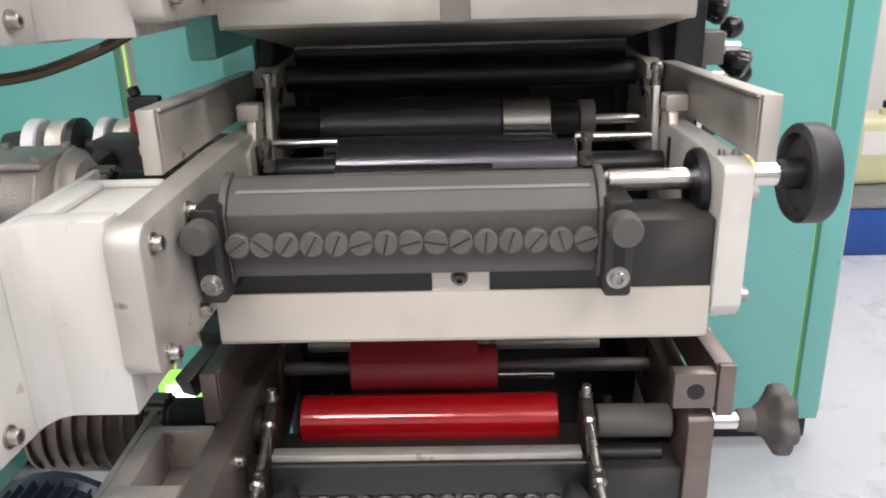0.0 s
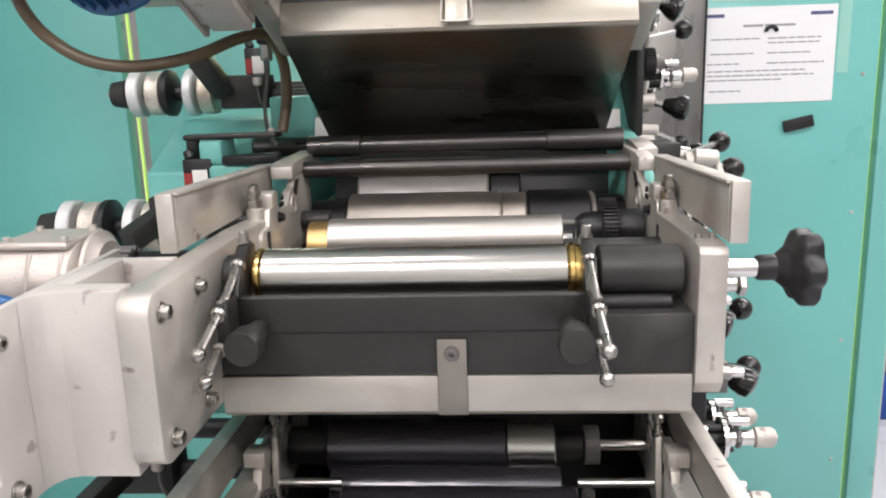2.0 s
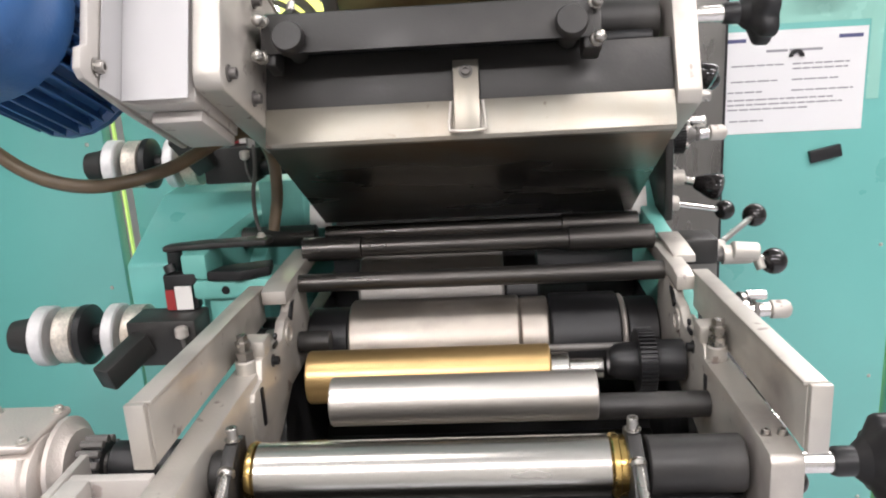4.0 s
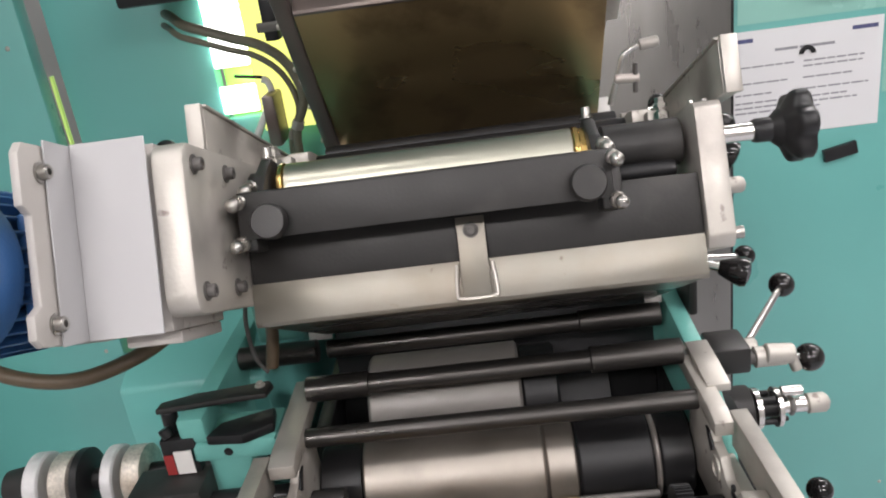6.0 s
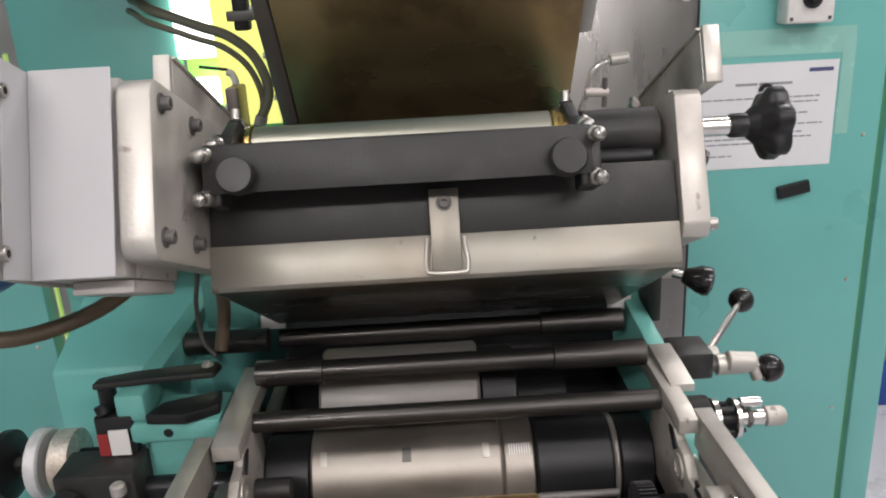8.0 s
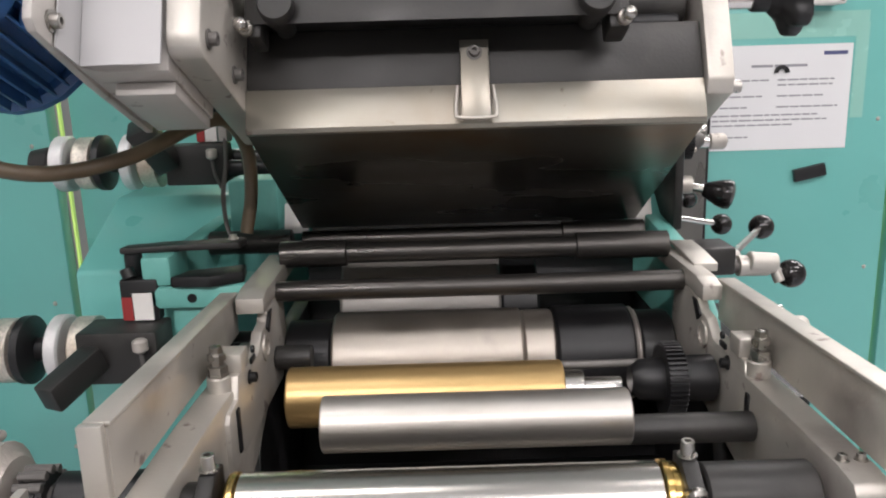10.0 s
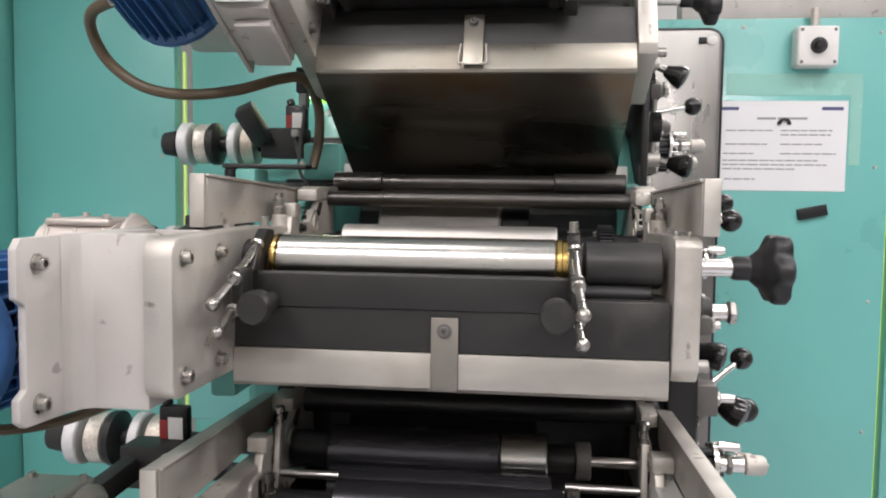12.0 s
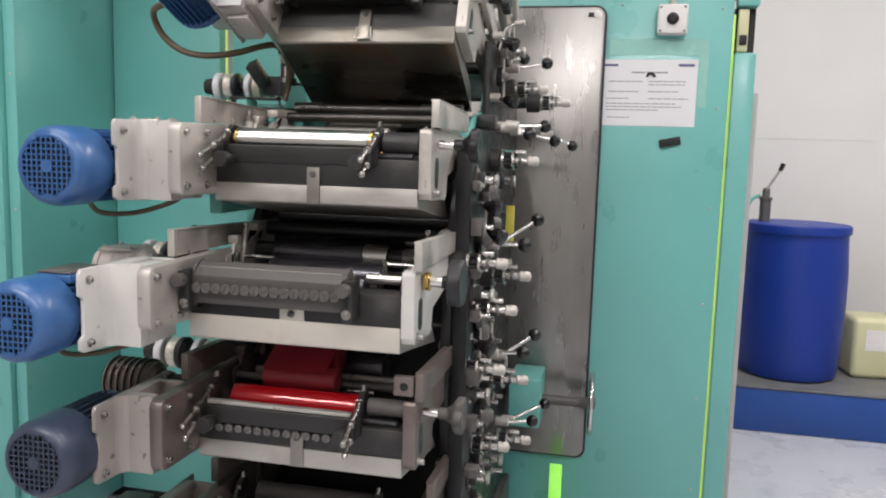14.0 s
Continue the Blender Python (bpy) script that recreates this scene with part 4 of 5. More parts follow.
BARS = [(-0.207, 0.207, 0.345, 0.122, 0.0105, BARM, "dark steel guide bar"), (-0.207, 0.207, 0.405, 0.146, 0.0115, BARM, "dark steel guide bar"),
        (-0.207, 0.207, 0.515, 0.137, 0.0115, BARM, "dark steel guide bar")]
U3_ROLLERS = BARS + [
    (-0.134, 0.104, 0.140, 0.072, 0.022, TRANSFER, "matt steel transfer roller"),
    (-0.185, 0.072, 0.266, 0.040, 0.0285, GOLD, "bronze-inked form roller"),
    (-0.156, 0.045, 0.385, 0.030, 0.0525, PLATECYL, "worn steel plate cylinder"),
    (0.0455, 0.079, 0.385, 0.030, 0.050, PLATECYL, "stained cylinder end"),
    (0.080, 0.161, 0.385, 0.030, 0.053, BLACK, "black bearer ring"),
    (0.162, 0.168, 0.385, 0.030, 0.050, NICKEL, "bright bearer flange"),
    (0.169, 0.205, 0.385, 0.030, 0.046, BLACK, "black bearing housing"),
    (-0.2055, -0.157, 0.385, 0.030, 0.045, BLACK, "black cylinder journal"),
    (-0.158, 0.030, 0.508, 0.050, 0.066, WEB, "grey impression roller carrying the film web"),
    (0.0305, 0.075, 0.508, 0.050, 0.060, BLACK, "black roller end"),
    (0.0725, 0.092, 0.268, 0.040, 0.018, ROLLER, "bright journal"),
    (0.0925, 0.128, 0.268, 0.040, 0.011, CHROME, "bright journal"),
    (-0.2055, -0.170, 0.315, 0.062, 0.012, ANTH, "black stud"),
    (0.09, 0.2055, 0.150, 0.055, 0.012, ANTH, "dark journal")]
U2_ROLLERS = [(-0.207, 0.207, 0.34, 0.120, 0.016, BLACK, "black guide bar"), (-0.207, 0.207, 0.41, 0.142, 0.016, BLACK, "black guide bar"), (-0.207, 0.207, 0.50, 0.135, 0.016, BLACK, "black guide bar")] + [
    (-0.128, 0.116, 0.186, 0.046, 0.028, INKBLACK, "black inked form roller"),
    (-0.190, 0.110, 0.092, 0.040, 0.023, INKBLACK, "glossy black inked roller"),
    (-0.158, 0.045, 0.285, 0.074, 0.030, INKBLACK, "black inked roller"),
    (0.0455, 0.100, 0.285, 0.074, 0.029, ROLLER, "grey roller end"),
    (-0.150, 0.104, 0.245, 0.044, 0.024, INKBLACK, "black inked roller"),
    (0.1005, 0.132, 0.285, 0.074, 0.018, ANTH, "dark journal"),
    (0.1325, 0.150, 0.285, 0.074, 0.022, GUN, "steel collar"),
    (0.1505, 0.205, 0.285, 0.074, 0.007, CHROME, "bright journal"),
    (-0.2055, -0.159, 0.285, 0.074, 0.022, BLACK, "black journal"),
    (-0.2055, -0.1285, 0.186, 0.046, 0.0135, BLACK, "black roller spindle"),
    (0.1165, 0.2055, 0.186, 0.046, 0.0135, BLACK, "black roller spindle"),
    (-0.125, 0.030, 0.143, 0.044, 0.0165, INKBLACK, "black inked roller"),
    (0.0305, 0.118, 0.143, 0.043, 0.0115, ROLLER, "bright worn roller end"),
    (-0.197, -0.130, 0.205, 0.071, 0.0052, CHROME, "bright spindle"),
    (0.118, 0.197, 0.205, 0.071, 0.0052, CHROME, "bright spindle"),
    (-0.16, 0.09, 0.42, 0.04, 0.06, BLACK, "black plate cylinder")]
U1_ROLLERS = BARS[1:] + [
    (-0.125, 0.012, 0.20, 0.105, 0.036, REDFILM, "red inked roller"),
    (-0.123, 0.034, 0.122, 0.078, 0.025, REDFILM, "red inked roller"),
    (-0.205, 0.205, 0.15, 0.064, 0.0075, GUN, "dark spindle"),
    (0.03, 0.1, 0.16, 0.048, 0.006, CHROME, "bright spindle end"),
    (-0.19, 0.16, 0.215, 0.060, 0.008, NICKEL, "bright spindle"),
    (-0.158, 0.09, 0.30, 0.06, 0.05, INKBLACK, "dark plate cylinder")]
UNITS = [(0.75, 0.50, 0), (0.637, 0.757, 0), (0.607, 1.004, 0), (0.710, 1.259, 0), (1.018, 1.609, -22), (1.462, 1.842, -45)]
u1, r1 = ink_unit(*UNITS[1], BROWN, "ink-stained ink unit with glossy red ink rollers", U1_ROLLERS, "red", ductor=RED, tray=STEEL)
part("film", prism([(0.100, 0.0985), (0.113, 0.1035), (0.187, 0.1412), (0.186, 0.1422), (0.112, 0.1047), (0.099, 0.0995)], -0.124, 0.013, 0.0002), REDFILM, u1, "red film drawn over the rollers")
u2, r2 = ink_unit(*UNITS[2], NICKEL, "pale ink unit with a gunmetal fountain and fifteen thumb screws", U2_ROLLERS, "hood", strap=False, tray=STEEL)
# streaky reflection on the glossy roller, put in as pale rings
for k, xa in enumerate((0.030, 0.0335, 0.037, 0.0405, 0.047, 0.052, 0.0545, 0.066, 0.082, 0.0845)):
    w = 0.0022 if k % 3 else 0.0035
    part("reflection_band", lathe([(0, 0.0231), (0.0002, 0.02325), (w - 0.0002, 0.02325), (w, 0.0231)], None, 32, (xa, 0, 0)), STEEL if k % 2 else NICKEL, r2[4], "pale band standing in for a reflection")
for s in (-1, 1):
    arm = part("swing_arm", prism([(0.195, 0.055), (0.205, 0.055), (0.218, 0.120), (0.206, 0.122)], s * 0.197, s * 0.2035, 0.001), NICKEL, u2, "bright roller swing arm")
    part("nut", lathe([(0, 0.006), (0.005, 0.006), (0.005, 0.004), (0.016, 0.004), (0.016, 0.006), (0.022, 0.006), (0.024, 0.004)], None, 10, (s * 0.2, 0.212, 0.121), (0, 0, 1)), ZINC, arm)
for sx in (-0.196, 0.1245):
    part("spindle_clamp", lathe([(0, 0.007), (0.012, 0.007), (0.012, 0.005), (0.024, 0.005), (0.024, 0.0065), (0.032, 0.0065)], None, 12, (sx, 0.165, 0.052), (0, 0, 1)), ZINC, u2, "bright spindle clamp screw")
u3, r3 = ink_unit(*UNITS[3], NICKEL, "pale ink unit with a bright steel ductor roller and anthracite fountain", U3_ROLLERS)
bl = part("rail_block", box(0.188, 0.226, -0.009, 0.008, 0.103, 0.139, 0.002), BROWN, u1, "ink-stained rail block with a hole")
part("hole", rod((0.208, -0.0105, 0.121), (0.208, -0.0088, 0.121), 0.008), BLACK, bl)
gw = part("gear_wheel", gear((0, 0, 0), (1, 0, 0), 0.034, 0.016, 44), BLACK, u3, "black toothed gear")
gw.location = (0.157, 0.238, 0.060)
part("gear_hub", lathe([(-0.028, 0.012), (-0.020, 0.018), (0, 0.020), (0.016, 0.018), (0.020, 0.021), (0.046, 0.021)], None, 28), BLACK, gw)
part("tie_rod", rod((0.072, 0.283, 0.058), (0.152, 0.283, 0.058), 0.004), GUN, u3)
u4, r4 = ink_unit(*UNITS[4], NICKEL, "pale tilted ink unit with a dull steel roller and anthracite fountain", U2_ROLLERS[:3], ductor=DULLROLL, tray=TRAY_DIMMED)
u0, r0 = ink_unit(*UNITS[0], BROWN, "ink-stained lowest ink unit with dark rollers", U1_ROLLERS[:2], "red", ductor=GUN)
u5, r5 = ink_unit(*UNITS[5], NICKEL, "topmost ink unit tilted far back with a brown-stained tray", BARS[:2], tray=TRAY_BROWN, geared=False)
part("tray_bearer", prism([(-0.10, -0.062), (0.0, -0.066), (0.31, -0.112), (0.33, -0.100), (0.31, -0.05), (-0.10, -0.0485)], -0.2345, -0.2125, 0.002), BROWN, u5, "brownish steel bearer beside the tray")
for k in range(4):
    part("screw", bolt((-0.2347, 0.03 + 0.08 * k, -0.062 - 0.011 * k), (-1, 0, 0), 0.004, 0.004), NICKEL, u5)

for ob, x0, x1 in ((r3[2], -0.3205, -0.220), (r3[2], 0.109, 0.2095), (r3[1], 0.107, 0.2075), (r3[1], -0.2125, -0.140)):
    part("sleeve", lathe([(0, 0.013), (0.001, 0.0145), (x1 - x0 - 0.001, 0.0145), (x1 - x0, 0.013)], None, 24, (x0, 0, 0)), BARM, ob)

for i, (mat, lab) in enumerate(((NAVY, "dusty dark blue electric gear motor with a fan grille"), (NAVY, "dusty dark blue electric gear motor with a fan grille"),
                                (BLUE, "blue electric gear motor with a fan grille"), (BLUE, "blue electric gear motor with a fan grille"),
                                (BLUE, "blue electric gear motor on the tilted ink unit"))):
    y, z, tilt = UNITS[i]
    gear_motor(pose(0, y, z, tilt) @ pose(-0.387 if i != 1 else -0.372, -0.055, 0.006), mat, lab, i in (0, 2))
    if i in (1, 2, 3, 4):
        gearhead(pose(0, y, z, tilt) @ pose(-0.371, 0.056, 0.063), BROWN if i == 1 else CAST, "ink-stained cast gearhead with a chain coupling" if i == 1 else "cast aluminium gearhead with a chain coupling")


sh = thing("cover_sheet", pose(0, *UNITS[4][:2], UNITS[4][2]), "plain white sheet stuck over the gear housing of the tilted unit", "sheet")
part("sheet", box(-0.2970, -0.2380, -0.1336, -0.1324, -0.055, 0.096, 0.0005, 1), SHEETW, sh)
part("sheet", box(-0.2985, -0.2972, -0.168, -0.1324, -0.055, 0.095, 0.0004, 1), SHEETW, sh)


# ---- levers and adjusters on the operator side ----
def ball_lever(hub, tip, label="black ball lever on a bright steel rod"):
    hub, tip = Vector(hub), Vector(tip)
    t = thing("ball_lever", Matrix.Translation(hub), label, "lever", "ball levers")
    part("arm", rod((0, 0, 0), tip - hub, 0.0045), CHROME, t)
    part("ball_knob", ball(tip - hub, 0.0165), BAKELITE, t, "glossy black ball knob")
    part("hub", lathe([(-0.022, 0.012), (0.012, 0.012), (0.014, 0.010)], None, 20, (0, 0, 0)), NICKEL, t)
    part("spindle", rod((0.236 - hub.x, 0, 0), (-0.018, 0, 0), 0.008), GUN, t)
    return t


def adjuster(m, label="chrome micrometer adjuster with a knurled collar"):
    a = thing("adjuster", m, label, "adjuster", "chrome adjusters")
    part("drum", lathe([(-0.045, 0.024), (-0.043, 0.029), (-0.006, 0.029), (-0.004, 0.025)], None, 26, (0, 0, 0)), ANTH, a, "dark drum")
    part("flange", lathe([(0, 0.022), (0.001, 0.025), (0.007, 0.025), (0.008, 0.022)], None, 26, (-0.002, 0, 0)), CHROME, a)
    part("core", rod((0.006, 0, 0), (0.028, 0, 0), 0.012), BLACK, a)
    for k in range(4):
        an = 2 * math.pi * k / 4 + 0.5
        part("post", rod((0.0065, 0.0185 * math.cos(an), 0.0185 * math.sin(an)), (0.0225, 0.0185 * math.cos(an), 0.0185 * math.sin(an)), 0.0042, None, 10), BLACK, a)
        part("screw", bolt((0.0302, 0.0165 * math.cos(an), 0.0165 * math.sin(an)), (1, 0, 0), 0.003, 0.005), BLACK, a)
    part("flange", lathe([(0, 0.021), (0.001, 0.024), (0.006, 0.024), (0.007, 0.021)], None, 26, (0.023, 0, 0)), CHROME, a)
    part("spindle", rod((0.030, 0, 0), (0.062, 0, 0), 0.0095), CHROME, a)
    part("lock_nut", rod((0.040, 0, 0), (0.047, 0, 0), 0.0125, None, 6), GUN, a)
    part("thimble", lathe([(0, 0.0095), (0.001, 0.0118), (0.020, 0.0118), (0.024, 0.009), (0.024, 0.003), (0.027, 0.003)], None, 24, (0.062, 0, 0)), NICKEL, a)
    part("side_screw", rod((0.031, 0, 0.020), (0.056, 0, 0.020), 0.0065), CHROME, a)
    if m.translation.x - 0.046 > 0.2365:
        part("carrier", rod((0.236 - m.translation.x, 0, 0), (-0.0445, 0, 0), 0.018), BLACK, a)
    return a


for hub, tip in (((0.290, 1.16, 1.372), (0.385, 1.298, 1.380)), ((0.318, 1.142, 1.370), (0.3625, 1.153, 1.356)), ((0.28, 1.46, 1.54), (0.367, 1.480, 1.557)),
                 ((0.25, 1.52, 1.57), (0.294, 1.564, 1.579)), ((0.31, 1.12, 1.10), (0.389, 1.168, 1.152)), ((0.30, 1.06, 1.10), (0.371, 1.068, 1.101)),
                 ((0.31, 1.19, 0.805), (0.387, 1.245, 0.851)), ((0.30, 1.11, 0.83), (0.373, 1.115, 0.835)), ((0.31, 1.42, 0.56), (0.404, 1.465, 0.602)),
                 ((0.30, 1.37, 0.57), (0.377, 1.384, 0.575)), ((0.36, 1.70, 1.37), (0.431, 1.75, 1.338)), ((0.30, 1.44, 1.37), (0.397, 1.477, 1.347))):
    ball_lever(hub, tip)
for p in ((0.300, 1.155, 1.292), (0.300, 1.076, 1.027), (0.285, 0.962, 0.967), (0.300, 1.122, 0.766), (0.300, 1.255, 0.566), (0.335, 1.70, 1.464),
          (0.268, 0.914, 1.076), (0.292, 1.426, 1.481), (0.268, 0.93, 0.84), (0.275, 1.0, 0.64)):
    adjuster(pose(*p))


def pear_lever(root, tip, label="black pear-shaped lever grip on a short steel rod"):
    root, tip = Vector(root), Vector(tip)
    t = thing("pear_lever", Matrix.Translation(root), label, "lever", "pear-grip levers")
    d = tip - root
    n = d.length
    part("arm", rod((0, 0, 0), d * 0.6, 0.0055), CHROME, t)
    part("grip", lathe([(n * 0.55, 0.008), (n * 0.62, 0.010), (n * 0.95, 0.0165), (n * 1.12, 0.0185), (n * 1.25, 0.017), (n * 1.31, 0.010), (n * 1.33, 0)], None, 22, (0, 0, 0), d), BAKELITE, t, "glossy black grip")
    part("hub", lathe([(-0.012, 0.011), (0.012, 0.011)], None, 18, (0, 0, 0)), NICKEL, t)


for root, tip in (((0.262, 1.25, 1.447), (0.306, 1.232, 1.438)), ((0.275, 0.975, 1.155), (0.325, 0.956, 1.131)), ((0.26, 1.01, 1.20), (0.308, 0.994, 1.189)),
                  ((0.26, 1.27, 1.60), (0.300, 1.261, 1.579)), ((0.262, 0.96, 0.90), (0.312, 0.94, 0.885))):
    pear_lever(root, tip)

cb = thing("clamp_block", pose(0, 0, 0), "black clamp block holding the ball levers", "clamp")
part("block", box(0.2410, 0.2845, 1.115, 1.165, 1.366, 1.398, 0.004), ANTH, cb)
part("sleeve", rod((0.306, 1.138, 1.376), (0.338, 1.138, 1.373), 0.0115), NICKEL, cb, "satin steel sleeve")
part("stub", rod((0.335, 1.142, 1.372), (0.342, 1.135, 1.352), 0.006), NICKEL, cb)


def pinion(p, r, label="black toothed register gear on the operator side"):
    g = thing("register_gear", pose(*p), label, "gear", "register gears")
    part("rim", gear((0, 0, 0), (1, 0, 0), r, 0.014, 36), BLACK, g)
    part("hub", lathe([(0.0145, r * 0.55), (0.022, r * 0.5), (0.03, r * 0.3)], None, 24), GUN, g)
    for k in range(5):
        a = 2 * math.pi * k / 5
        part("screw", bolt((0.0145, r * 0.72 * math.cos(a), r * 0.72 * math.sin(a)), (1, 0, 0), 0.003, 0.003), NICKEL, g)


for p, r in (((0.2725, 1.08, 1.22), 0.045), ((0.2725, 1.00, 1.12), 0.038), ((0.2725, 1.03, 0.90), 0.045), ((0.2725, 1.06, 0.69), 0.04), ((0.2625, 1.27, 1.50), 0.024), ((0.2625, 1.36, 1.57), 0.036), ((0.2725, 1.16, 1.14), 0.03), ((0.2725, 1.14, 0.96), 0.034), ((0.2725, 1.15, 0.66), 0.036)):
    pinion(p, r)

def shaft_bearing(p, r, label="dark shaft bearing with bright screws on the operator side"):
    c = thing("shaft_bearing", pose(*p), label, "bearing", "shaft bearings")
    part("flange", lathe([(0, r), (0.004, r), (0.006, r * 0.92), (0.006, r * 0.62), (0.018, r * 0.58), (0.020, r * 0.5)], None, 28), ANTH, c)
    part("stub", rod((0.020, 0, 0), (0.040, 0, 0), r * 0.32), CHROME, c)
    part("stub_nut", rod((0.040, 0, 0), (0.050, 0, 0), r * 0.46, None, 6), ZINC, c)
    for k in range(4):
        a = 2 * math.pi * k / 4 + 0.6
        part("screw", bolt((0.0062, r * 0.78 * math.cos(a), r * 0.78 * math.sin(a)), (1, 0, 0), 0.003, 0.004), NICKEL, c)


# small carrier blocks and studs packed between the adjusters
pick = random.Random(7)
for k in range(22):
    by, bz = 0.93 + 0.115 * (k % 3) + pick.uniform(-0.02, 0.02), 0.50 + 0.108 * (k // 3) + pick.uniform(-0.025, 0.025)
    w, h, d = pick.uniform(0.010, 0.018), pick.uniform(0.010, 0.022), pick.uniform(0.014, 0.034)
    blk = part("carrier_block", box(0.2722, 0.2722 + d, by - w, by + w, bz - h, bz + h, 0.002), GUN if k % 3 == 0 else ANTH, frame_ob)
    part("stud", rod((0.2724 + d, by, bz), (0.2724 + d + pick.uniform(0.008, 0.03), by, bz), 0.0055), CHROME, blk)
    part("stud_nut", rod((0.2725 + d, by, bz), (0.2725 + d + 0.005, by, bz), 0.0095, None, 6), ZINC, blk)

for p, r in (((0.2725, 0.95, 1.25), 0.032), ((0.2725, 0.95, 1.0), 0.034), ((0.2725, 1.24, 1.24), 0.036), ((0.2725, 1.23, 1.03), 0.034), ((0.2725, 0.94, 0.78), 0.032), ((0.2725, 1.22, 0.78), 0.036),
             ((0.2725, 0.98, 0.57), 0.034), ((0.2725, 1.20, 0.53), 0.036), ((0.2625, 1.42, 1.58), 0.034), ((0.2625, 1.46, 1.47), 0.03)):
    shaft_bearing(p, r)


def link_rod(p, q, label="thin bright push rod between the adjusters"):
    p, q = Vector(p), Vector(q)
    t = thing("push_rod", Matrix.Translation(p), label, "push rod", "push rods")
    part("rod", rod((0, 0, 0), q - p, 0.0045), NICKEL, t)
    part("fork", box(-0.008, 0.008, -0.008, 0.008, -0.012, 0.012, 0.002), GUN, t)
    part("fork", box(-0.008, 0.008, -0.008, 0.008, -0.012, 0.012, 0.002, m=Matrix.Translation(q - p)), GUN, t)


for p, q in (((0.285, 1.02, 1.21), (0.285, 1.0, 1.08)), ((0.285, 0.99, 0.93), (0.285, 1.02, 0.80)), ((0.285, 1.18, 1.20), (0.285, 1.19, 1.06)), ((0.285, 1.17, 0.92), (0.285, 1.18, 0.82)),
             ((0.285, 1.05, 0.66), (0.285, 1.08, 0.55)), ((0.272, 1.30, 1.56), (0.272, 1.32, 1.44))):
    link_rod(p, q)

# chrome handwheel beside the splash panel
hw = thing("handwheel", pose(0.529, 1.785, 0.514), "chrome spoked handwheel seen beside the splash panel", "handwheel")
rim = bmesh.new()
pts = [(0.0, 0.095 * math.cos(2 * math.pi * k / 24), 0.095 * math.sin(2 * math.pi * k / 24)) for k in range(25)]
sweep(pts, 0.008, rim, 10, 2)
part("rim", rim, CHROME, hw)
part("hub", lathe([(-0.03, 0.018), (0.01, 0.02), (0.014, 0.012)], None, 20), GUN, hw)
part("shaft", rod((-0.165, 0, 0), (-0.03, 0, 0), 0.016), GUN, hw)
for k in range(3):
    a = 2 * math.pi * k / 3 + 0.4
    part("spoke", rod((0, 0, 0), (0, 0.093 * math.cos(a), 0.093 * math.sin(a)), 0.005), CHROME, hw)
bk = thing("bearing_bracket", pose(0, 0, 0), "teal bearing bracket on the splash panel", "bracket")
part("block", box(0.27, 0.37, 1.70, 1.88, 0.44, 0.60, 0.006), TEAL_CAST, bk)
yt = thing("warning_tag", pose(0.285, 1.45, 1.115), "yellow plastic tag hanging on the press", "tag")
part("tag", box(-0.012, 0.012, -0.004, 0.004, -0.05, 0.05, 0.002), YELLOW, yt)
part("hook", rod((-0.05, 0, 0.03), (-0.011, 0, 0.03), 0.004), GUN, yt)

